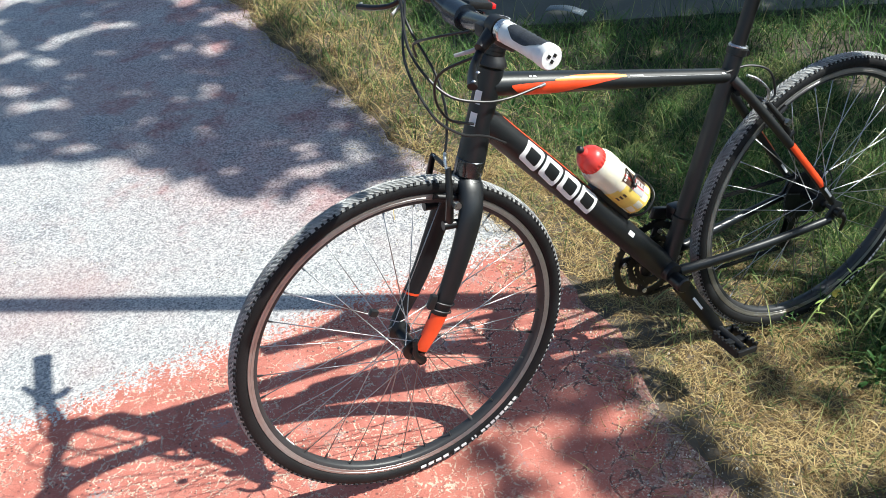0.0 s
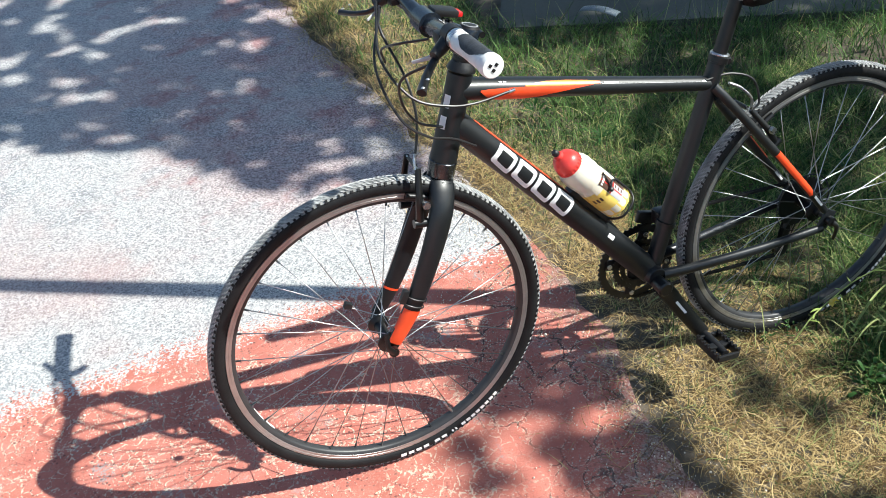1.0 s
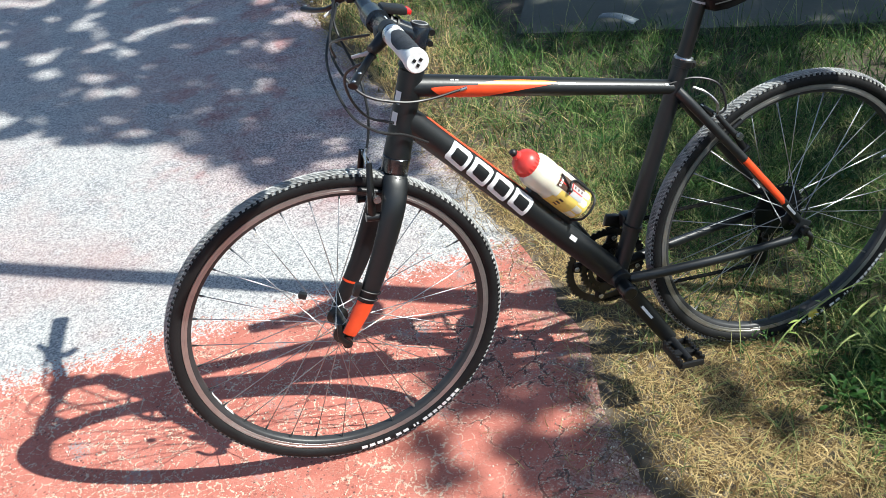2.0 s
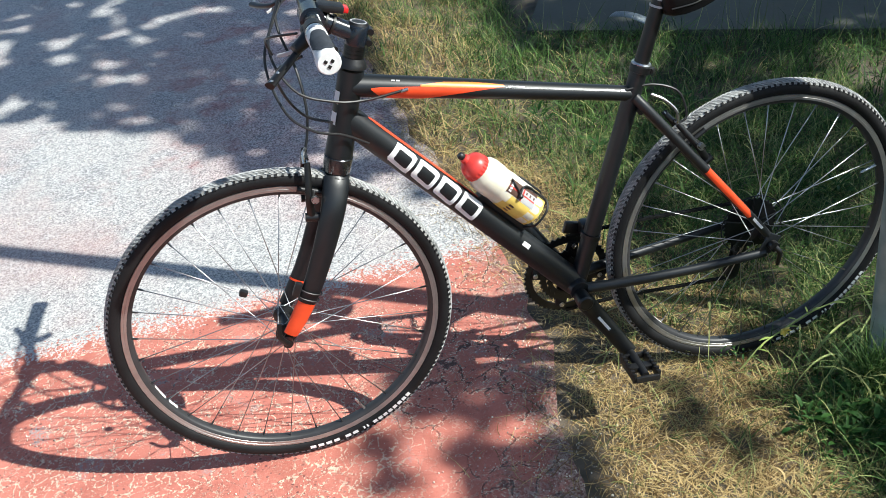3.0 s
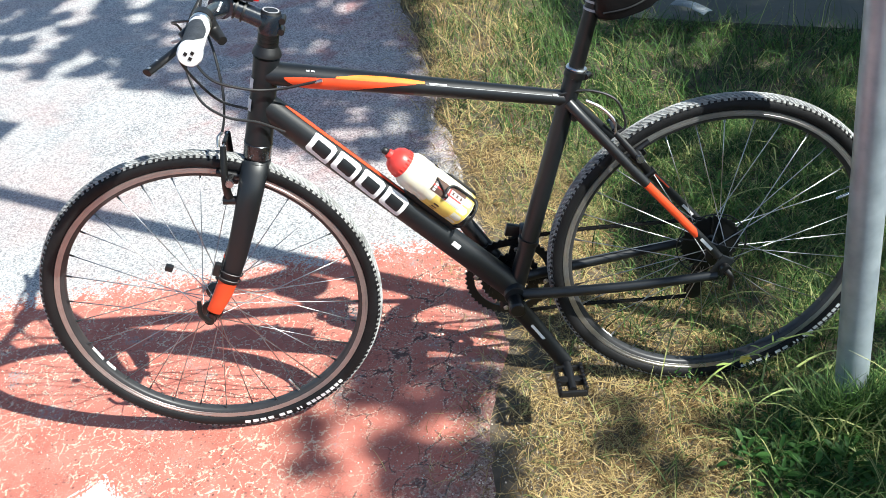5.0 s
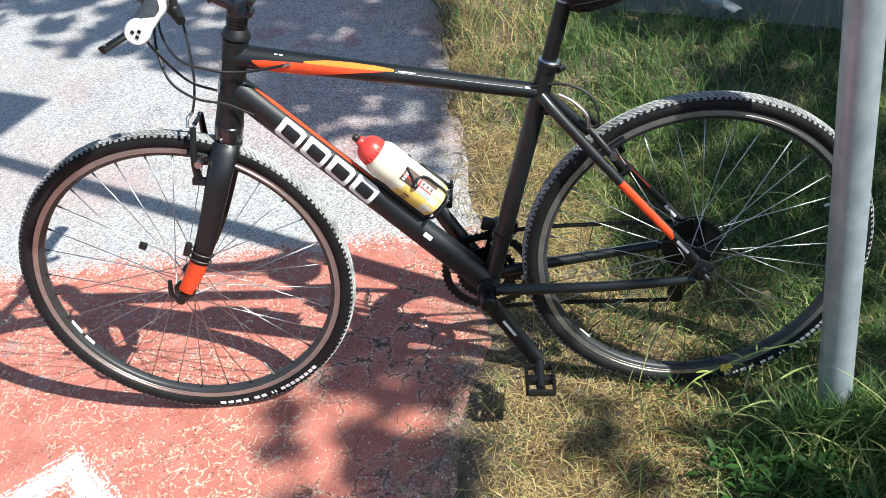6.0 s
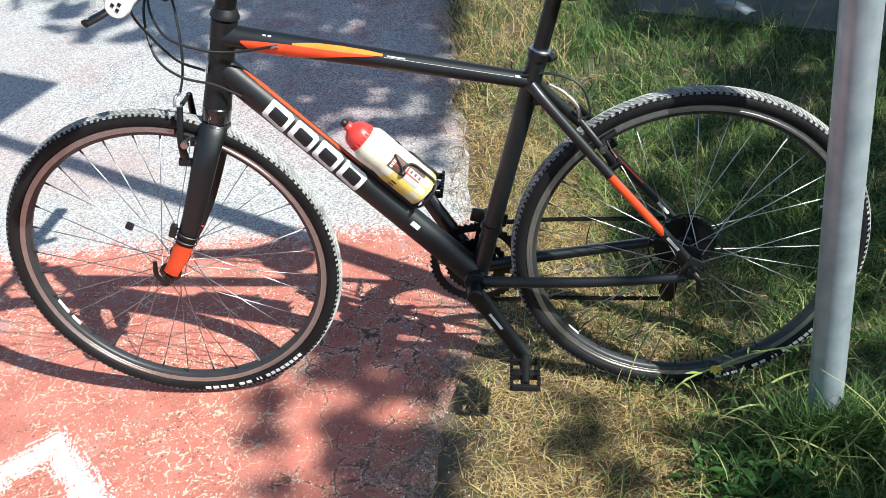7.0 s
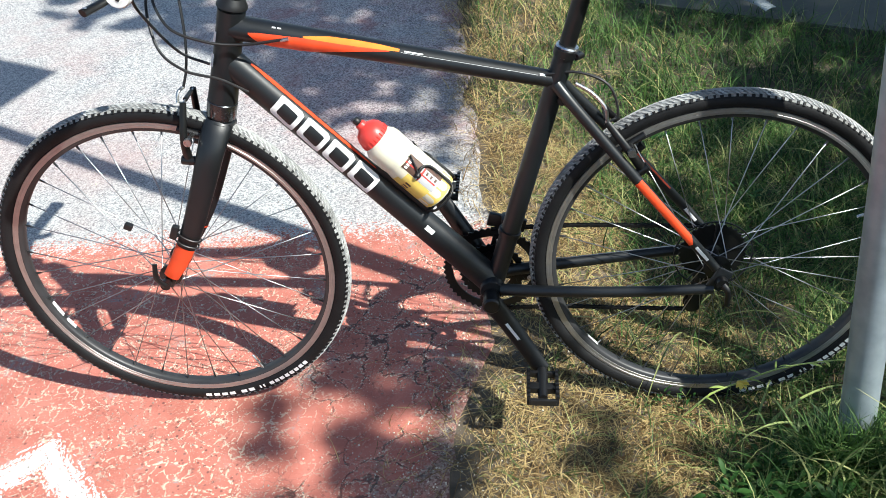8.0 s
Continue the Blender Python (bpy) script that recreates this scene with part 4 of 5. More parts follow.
def grip(side):
    a, b = CLAMP + Vector((-0.0035, 0.288 * side, 0.018)), CLAMP + Vector((-0.0070, 0.169 * side, 0.0205))
    d = (b - a).normalized()
    bm = B()
    sweep(bm, [a + d * h for h in (0.0, 0.003, 0.010, 0.030, 0.080, 0.112, 0.118)], [0.0165, 0.0185, 0.0188, 0.0165, 0.0158, 0.0170, 0.0160], 24, up=(0, 0, 1))
    g = part("grip", bm, M_GRIPW, bike, "white rubber grip with dark inlay")
    # dark ribbed inlay on the upper side
    bm = B()
    u = Vector((0, 0, 1)) - d * d.z
    u.normalize()
    w = d.cross(u)
    prev = None
    for k in range(15):
        h = 0.014 + k * 0.0064
        r = 0.0166 + 0.0022 * max(0.0, (0.03 - h) / 0.02) + (0.0010 if k % 2 else 0.0002)
        half = 1.25 * min(1.0, 0.35 + k * 0.12, 0.4 + (14 - k) * 0.15)
        ring = [bm.verts.new(a + d * h + (u * math.cos(q) + w * math.sin(q)) * r) for q in (-half + 2 * half * j / 8 for j in range(9))]
        if prev:
            for j in range(8):
                bm.faces.new((prev[j], prev[j + 1], ring[j + 1], ring[j]))
        prev = ring
    part("inlay", bm, M_GRIPB, g, "blue-black ribbed rubber inlay")
    for dx, dz in ((-0.005, 0.003), (0.005, 0.003), (0.0, -0.005)):
        bm = B()
        box(bm, (0.005, 0.0012, 0.005), Matrix.Translation(a - d * 0.0004 + u * dz + w * dx) @ Matrix.Rotation(0.7, 4, "Y"))
        part("end_mark", bm, M_PLAST, g, "small dark mark on the grip end")
    # clamp collar, brake lever and shifter
    c = b + d * 0.012
    bm = B()
    sweep(bm, [b + d * h for h in (0.001, 0.003, 0.012, 0.014)], [0.015, 0.0172, 0.0172, 0.015], 20, up=(0, 0, 1))
    part("collar", bm, M_STEEL, g, "bright metal lock collar")
    bm = B()
    s = side
    sweep(bm, [b + d * 0.018, b + d * 0.040], 0.0165, 18, up=(0, 0, 1))
    c = b + d * 0.030
    sweep(bm, spline([c, c + Vector((-0.020, 0.004 * s, -0.016)), c + Vector((-0.036, 0.012 * s, -0.024))], 4), [0.013, 0.009], 12)
    body = part("brake_lever", bm, M_PLAST, bike, "black brake lever with steel-tipped blade")
    bm = B()
    tip = c + Vector((-0.084, 0.078 * s, -0.050))
    sweep(bm, spline([c + Vector((-0.030, 0.006 * s, -0.028)), c + Vector((-0.048, 0.020 * s, -0.040)), c + Vector((-0.068, 0.048 * s, -0.047)), tip], 5), [0.0062, 0.0080], 12, up=(0.3, 0.2 * s, 0.93), squash=0.70)
    part("blade", bm, M_BLKMET, body)
    bm = B()
    for k in (0.0, 1.0):
        o = tip + Vector((0.004 + 0.012 * k, -0.003 * s - 0.009 * s * k, 0.0060 + 0.008 * k))
        lathe(bm, [(0.0016, 0.0), (0.0034, 0.0006), (0.0016, 0.0022)], 12, axis=(0, 0, 1), origin=o)
    part("blade_rivet", bm, M_STEEL, body, "bright rivets of the lever tip")
    bm = B()
    sweep(bm, [c + Vector((-0.026, 0.004 * s, -0.026)), c + Vector((-0.042, -0.010 * s, -0.034)), c + Vector((-0.062, -0.022 * s, -0.040))], [0.0026, 0.0020, 0.0016], 8, up=(0, 0, 1), squash=1.8)
    part("shift_trigger", bm, M_GREYDEC, body, "thin grey shift trigger")
    bm = B()
    sweep(bm, spline([b + d * 0.044 + Vector((0.004, 0, -0.010)), b + d * 0.040 + Vector((0.012, -0.002 * s, -0.026)), b + d * 0.030 + Vector((0.026, 0.010 * s, -0.036))], 4), [0.014, 0.008], 12)
    part("shifter", bm, M_PLAST, body, "black thumb shifter")
    bm = B()
    box(bm, (0.030, 0.030, 0.022), Matrix.Translation(b + d * 0.052 + Vector((-0.004, 0, -0.010))), 0.006)
    part("shifter_body", bm, M_PLAST, body)


grip(-1)
grip(1)


def cable(pts, r=0.0025, name="cable", material=M_CABLE):
    bm = B()
    sweep(bm, spline(pts, 10), r, 8, up=(0, 0.3, 1))
    return part(name, bm, material, bike)


cable([(-0.515, 0.14, 0.664), (-0.552, 0.03, 0.605), (-0.522, -0.03, 0.545), (-0.458, -0.040, 0.517), (-0.399, -0.032, 0.507), (-0.329, -0.024, 0.511)])
cable([(-0.515, 0.12, 0.660), (-0.562, 0.03, 0.590), (-0.546, -0.03, 0.512), (-0.503, -0.046, 0.472), (-0.448, -0.034, 0.448), (-0.405, -0.026, 0.420)])
cable([(-0.505, -0.130, 0.640), (-0.548, -0.075, 0.600), (-0.540, -0.035, 0.540), (-0.510, -0.018, 0.490), (-0.464, -0.020, 0.470)])
cable([(-0.515, 0.15, 0.668), (-0.530, 0.08, 0.630), (-0.511, 0.025, 0.560), (-0.506, 0.0, 0.500), (-0.512, -0.010, 0.455), (-0.521, -0.018, 0.426)])
cable([(-0.505, -0.100, 0.668), (-0.548, -0.060, 0.655), (-0.556, 0.0, 0.628), (-0.548, 0.012, 0.600)], 0.0022)
bm = B()
sweep(bm, [(-0.336, -0.024, 0.5095), (-0.322, -0.024, 0.512)], 0.0032, 10)
part("ferrule", bm, M_STEEL, bike)

# computer on the stem
bm = B()
box(bm, (0.046, 0.034, 0.013), Matrix.Translation(Vector((-0.438, 0.004, 0.671))) @ Matrix.Rotation(0.25, 4, "Y"), 0.004)
comp = part("cycle_computer", bm, M_PLAST, bike, "small black cycle computer with a red tail")
bm = B()
box(bm, (0.011, 0.028, 0.009), Matrix.Translation(Vector((-0.413, 0.004, 0.664))) @ Matrix.Rotation(0.25, 4, "Y"), 0.003)
part("red_button", bm, M_REDLENS, comp, "red end piece")
for dx in (0.012, 0.026):
    bm = B()
    p = CLAMP + (STEM - CLAMP) * 0.0 + Vector((dx + 0.006, 0, -0.006 - 0.30 * dx))
    lathe(bm, [(0.0172, -0.002), (0.0188, -0.002), (0.0188, 0.002), (0.0172, 0.002)], 20, axis=(STEM - CLAMP).normalized(), origin=CLAMP + (STEM - CLAMP).normalized() * (dx + 0.012), closed=True)
    part("strap", bm, M_PLAST, comp)
# saddle, post
PD = Vector((0.26, 0, 0.9656)).normalized()
P0 = Vector((0.134, 0, 0.470))
bm = B()
sweep(bm, [P0 + PD * h for h in (-0.02, 0.10, 0.165)], 0.0142, 24)
post = part("seatpost", bm, M_BLKMET, bike)
bm = B()
lathe(bm, [(0.0180, -0.007), (0.0205, -0.006), (0.0205, 0.006), (0.0180, 0.007)], 28, axis=(0.268, 0, 0.963), origin=(0.134, 0, 0.466))
sweep(bm, [(0.150, -0.012, 0.461), (0.160, 0, 0.459), (0.150, 0.012, 0.461)], 0.006, 10, up=(0, 0, 1))
part("seat_clamp", bm, M_BLKMET, bike)
bm = B()
lathe(bm, [(0.0185, -0.003), (0.020, 0), (0.0185, 0.003)], 24, axis=(0.268, 0, 0.963), origin=(0.1365, 0, 0.4755))
part("clamp_ring", bm, M_STEEL, bike)


def saddle():
    bm = B()
    c = P0 + PD * 0.235
    rows = []
    for i in range(13):
        t = i / 12
        x = c.x - 0.155 + 0.275 * t
        half = 0.019 + 0.055 * max(0.0, (t - 0.35) / 0.65) ** 1.3
        z = c.z + 0.008 * math.cos(t * 6) + (0.012 if t > 0.8 else 0)
        ring = []
        for k in range(12):
            a = 2 * math.pi * k / 12
            ring.append(bm.verts.new((x, half * math.cos(a), z + (0.016 if math.sin(a) > 0 else 0.026) * math.sin(a))))
        rows.append(ring)
    for a, b in zip(rows, rows[1:]):
        for k in range(12):
            bm.faces.new((a[k], a[(k + 1) % 12], b[(k + 1) % 12], b[k]))
    bm.faces.new(rows[0])
    bm.faces.new(rows[-1])
    s = part("saddle", bm, M_SADDLE, bike, "black padded saddle")
    for y in (-0.022, 0.022):
        bm = B()
        sweep(bm, spline([(c.x - 0.13, y * 0.4, c.z - 0.022), (c.x - 0.05, y, c.z - 0.045), (c.x + 0.03, y, c.z - 0.045), (c.x + 0.10, y * 1.4, c.z - 0.020)], 4), 0.0035, 8)
        part("rail", bm, M_BLKMET, s)
    for h in (0.118, 0.132):
        bm = B()
        lathe(bm, [(0.0150, -0.002), (0.0162, -0.002), (0.0162, 0.002), (0.0150, 0.002)], 20, axis=PD, origin=P0 + PD * h, closed=True)
        part("bag_strap", bm, M_GREYDEC, post, "grey strap round the seat post")
    return s


saddle()
bag = thing("saddle_bag", BIKE @ Matrix.Translation((0.222, 0, 0.605)), "dark brown wedge-shaped saddle bag under the saddle", "bag")
bm = B()
box(bm, (0.115, 0.075, 0.075), None, 0.0)
bmesh.ops.subdivide_edges(bm, edges=bm.edges[:], cuts=5, use_grid_fill=True)
for v in bm.verts:
    f = (v.co.x / 0.115 + 0.5)
    v.co.z = v.co.z * (0.72 + 0.45 * (1 - abs(2 * f - 0.7) * 0.5)) + 0.022 * f
    q = Vector((v.co.x / 0.0575, v.co.y / 0.0375, v.co.z / 0.045))
    k = max(1.0, (abs(q.x) ** 4 + abs(q.y) ** 4 + abs(q.z) ** 4) ** 0.25)
    v.co = v.co / k
part("bag_body", bm, M_SADDLE, bag)
bm = B()
sweep(bm, spline([(-0.045, -0.034, -0.02), (0.0, -0.0395, -0.012), (0.045, -0.033, 0.005)], 5), 0.0016, 6)
part("zip", bm, M_PLAST, bag)


# ---- wheels ----
def ring_profile(cx, rx, ry, n=20, flat=0.0):
    return [(cx + rx * math.sin(2 * math.pi * k / n), ry * math.cos(2 * math.pi * k / n)) for k in range(n)]


SPOKE = {}


def spoke_mesh(side, lead, flange, width):
    key = (side, lead, flange, width)
    if key not in SPOKE:
        bm = B()
        ha = lead * 1.12
        hub = Vector((flange * math.sin(ha), width * side, flange * math.cos(ha)))
        rim = Vector((0, 0.003 * side, 0.2985))
        sweep(bm, [hub, hub + (rim - hub) * 0.5, rim], 0.00092, 6)
        d = (rim - hub).normalized()
        sweep(bm, [rim - d * 0.013, rim], 0.0020, 6)
        me = bpy.data.meshes.new("spoke")
        bm.to_mesh(me)
        bm.free()
        me.materials.append(M_SPOKE)
        me.shade_smooth()
        SPOKE[key] = me
    return SPOKE[key]


def wheel(name, centre, flange, width, turn, label):
    bm = B()
    prof = [(0.3160, 0.0116), (0.3155, 0.0124), (0.3112, 0.0124), (0.3108, 0.0119), (0.3100, 0.0119), (0.3096, 0.0124), (0.3050, 0.0121), (0.3044, 0.0112)]
    prof = prof + [(r, -y) for r, y in reversed(prof)]
    lathe(bm, prof, 96, closed=True)
    w = part(name, bm, M_RIM, bike, label)
    w.location = centre
    bm = B()
    prof = [(0.3047, 0.0117), (0.2995, 0.0102), (0.2965, 0.0070), (0.2960, 0.0)]
    prof = prof + [(r, -y) for r, y in reversed(prof[:-1])]
    lathe(bm, prof, 96, closed=True)
    part("rim_bed", bm, M_RIMB, w, "black inner wall of the rim")
    bm = B()
    lathe(bm, ring_profile(0.3290, 0.0165, 0.0172, 32), 144, closed=True)
    for f in bm.faces:
        c = f.calc_center_median()
        if math.hypot(c.x, c.z) > 0.3290 + 0.0098:
            f.material_index = 1
    part("tyre", bm, (M_RUBBER, M_CASING), w, "black rubber cyclocross tyre with dusty tread")
    # tread: dark wedge-shaped side knobs and small dusty middle knobs, joined
    for label, kn, material, count, rows in (
        ("dusty middle knobs of the tread", "tread", M_DUSTY, 210, ((-34, 0.0056, 0.0040, 0.0022), (-17, 0.0052, 0.0036, 0.0020), (0, 0.0052, 0.0036, 0.0020), (17, 0.0052, 0.0036, 0.0020), (34, 0.0056, 0.0040, 0.0022))),
        ("black side knobs of the tread", "side_tread", M_RUBBER, 168, ((-52, 0.0064, 0.0062, 0.0024), (52, 0.0064, 0.0062, 0.0024))),
    ):
        verts, faces = [], []
        for row, (ang, ln_, wd, ht) in enumerate(rows):
            for k in range(count):
                th = 2 * math.pi * (k + (0.5 if row % 2 else 0.0)) / count
                a = radians(ang)
                l2 = ln_ * (0.62, 0.9, 0.74, 1.0, 0.8)[(k * 3 + row) % 5] * (1 + 0.2 * noise.noise((k * 1.7, row * 3.1, 0.0)))
                w2 = wd * (1.25, 0.75, 1.0)[k % 3]
                th += 0.007 * noise.noise((k * 2.3, row * 5.7, 4.0))
                for hh in (0, 1):
                    r = 0.3290 + (0.0160 + ht * hh) * math.cos(a)
                    y = (0.0167 + ht * hh) * math.sin(a)
                    sh = 0.85 if hh else 1.0
                    for da, dl in ((-1, -1), (1, -1), (1, 1), (-1, 1)):
                        rq = r + da * math.sin(-a) * w2 * 0.5 * sh
                        yq = y + da * math.cos(a) * w2 * 0.5 * sh
                        tq = th + dl * l2 * 0.5 * sh / 0.345 + (0.009 * da * (1 if ang > 0 else -1) if abs(ang) < 40 else 0)
                        verts.append((rq * math.sin(tq), yq, rq * math.cos(tq)))
                b = len(verts) - 8
                faces += [(b + 4, b + 5, b + 6, b + 7), (b, b + 1, b + 5, b + 4), (b + 1, b + 2, b + 6, b + 5), (b + 2, b + 3, b + 7, b + 6), (b + 3, b, b + 4, b + 7)]
        me = bpy.data.meshes.new(kn)
        me.from_pydata(verts, [], faces)
        me.materials.append(material)
        tr = new(kn, me)
        tr.parent = w
        tagged(tr, label, kind="stuff")
    bm = B()
    prof = [(0.006, -width - 0.016), (0.010, -width - 0.014), (0.010, -width - 0.006), (flange + 0.003, -width - 0.003), (flange + 0.003, -width + 0.003), (0.012, -width + 0.008), (0.011, 0), (0.012, width - 0.008), (flange + 0.003, width - 0.003), (flange + 0.003, width + 0.003), (0.010, width + 0.006), (0.010, width + 0.014), (0.006, width + 0.016)]
    lathe(bm, prof, 28)
    part("hub", bm, M_BLKMET, w, "black wheel hub")
    for k in range(32):
        ob = new("spoke", spoke_mesh(1 if k % 2 else -1, 1 if (k // 2) % 2 else -1, flange, width))
        ob.parent = w
        ob.matrix_local = Matrix.Rotation(2 * math.pi * (k + 0.5) / 32 + turn, 4, "Y")
    return w


def on_tyre(w, name, a0, a1, r0, r1, material, label):
    """A thin printed bar on the left sidewall; angles in degrees, clockwise from the top as seen from the left side."""
    bm = B()
    prev = None
    n = max(2, int(abs(a1 - a0) / 1.2))
    for k in range(n + 1):
        a = radians(a0 + (a1 - a0) * k / n)
        ring = []
        for j in range(3):
            r = r0 + (r1 - r0) * j / 2
            q = (r - 0.3290) / 0.0165
            y = -(0.0172 * math.sqrt(max(0.0, 1 - q * q)) + 0.0005)
            ring.append(bm.verts.new((r * math.sin(a), y, r * math.cos(a))))
        if prev:
            for j in range(2):
                bm.faces.new((prev[j], prev[j + 1], ring[j + 1], ring[j]))
        prev = ring
    return part(name, bm, material, w, label)


front = wheel("front_wheel", HUB_F, 0.019, 0.033, 0.03, "spoked front wheel with aluminium rim")
rear = wheel("rear_wheel", HUB_R, 0.022, 0.027, 0.10, "spoked rear wheel with aluminium rim")
for w, start in ((front, 135.5), (rear, 121.0)):
    a = start
    for n_, step, width_ in ((8, 2.4, 1.75), (2, 1.5, 0.7), (2, 3.1, 2.2), (4, 3.1, 2.2)):
        for k in range(n_):
            on_tyre(w, "print_bar", a, a + width_, 0.3255, 0.3335, M_GLOSSW, "white printed bar on the sidewall")
            a += step
        a += 1.6
# valves, and the spoke magnet of the front wheel
for w, ang in ((front, 154.0), (rear, 70.0)):
    bm = B()
    a = radians(ang)
    d = Vector((math.sin(a), 0, math.cos(a)))
    sweep(bm, [d * 0.297, d * 0.276, d * 0.262, d * 0.259], [0.0032, 0.0030, 0.0030, 0.002], 10)
    part("valve", bm, M_STEEL, w, "steel tyre valve")
def rim_sticker(w, a0, a1):
    """A thin sticker on the inner wall of the rim."""
    bm = B()
    prev = None
    for k in range(9):
        a = radians(a0 + (a1 - a0) * k / 8)
        ring = [bm.verts.new((r * math.sin(a), y, r * math.cos(a))) for r, y in ((0.2954, -0.002), (0.2953, 0.003), (0.2958, 0.0072))]
        if prev:
            for j in range(2):
                bm.faces.new((prev[j], prev[j + 1], ring[j + 1], ring[j]))
        prev = ring
    part("rim_sticker", bm, M_GLOSSW, w, "white sticker inside the rim")


rim_sticker(front, 238, 243)
rim_sticker(front, 245, 252)
rim_sticker(rear, 225, 231)
bm = B()
box(bm, (0.016, 0.012, 0.013), Matrix.Translation((-0.066, -0.018, 0.102)) @ Matrix.Rotation(0.5, 4, "Y"), 0.003)
part("spoke_magnet", bm, M_PLAST, front, "small black spoke magnet")
bm = B()
sweep(bm, [HUB_F + Vector((0, -0.070, 0)), HUB_F + Vector((0, 0.070, 0))], 0.0045, 12, up=(0, 0, 1))
sweep(bm, [HUB_F + Vector((0, -0.072, 0)), HUB_F + Vector((0, -0.061, 0))], 0.010, 16, up=(0, 0, 1))
sweep(bm, spline([HUB_F + Vector((0.0, -0.071, 0.0)), HUB_F + Vector((-0.012, -0.074, 0.020)), HUB_F + Vector((-0.010, -0.070, 0.050))], 4), [0.0065, 0.0045], 10, up=(0, 1, 0), squash=0.7)
part("quick_release", bm, M_BLKMET, bike, "black quick-release lever")
bm = B()
sweep(bm, [HUB_R + Vector((0, -0.084, 0)), HUB_R + Vector((0, 0.082, 0))], 0.0045, 12, up=(0, 0, 1))
sweep(bm, [HUB_R + Vector((0, -0.086, 0)), HUB_R + Vector((0, -0.073, 0))], 0.011, 16, up=(0, 0, 1))
sweep(bm, spline([HUB_R + Vector((0.0, -0.085, 0.0)), HUB_R + Vector((0.010, -0.090, -0.014)), HUB_R + Vector((0.012, -0.084, -0.048))], 4), [0.0065, 0.0045], 10, up=(0, 1, 0), squash=0.7)
part("quick_release", bm, M_BLKMET, bike, "black quick-release lever")


# ---- drive ----
def gear(bm, r, y, teeth, th=0.003, hole=0.0, spider=0):
    n = teeth * 2
    for sgn in (0,):
        out, inn = [], []
        for s in (-1, 1):
            ro, ri = [], []
            for k in range(n):
                a = 2 * math.pi * k / n
                rr_ = r + (0.0025 if k % 2 else -0.0025)
                ro.append(bm.verts.new((rr_ * math.sin(a), y + s * th / 2, rr_ * math.cos(a))))
                ri.append(bm.verts.new((hole * math.sin(a), y + s * th / 2, hole * math.cos(a))))
            out.append(ro)
            inn.append(ri)
        for k in range(n):
            j = (k + 1) % n
            bm.faces.new((out[0][k], out[0][j], out[1][j], out[1][k]))
            bm.faces.new((inn[0][k], inn[0][j], inn[1][j], inn[1][k]))
            for s in (0, 1):
                bm.faces.new((out[s][k], out[s][j], inn[s][j], inn[s][k]))
    return bm


AXLE = Vector((0.0, 0.0, -0.010))
for r, y, teeth, hole in ((0.0965, 0.052, 48, 0.0790), (0.0640, 0.045, 32, 0.050), (0.0500, 0.038, 24, 0.038)):
    bm = B()
    gear(bm, r, y, teeth, 0.003, hole)
    bmesh.ops.translate(bm, verts=bm.verts, vec=AXLE)
    part("chainring", bm, M_BLKMET, bike, "black toothed chainring")


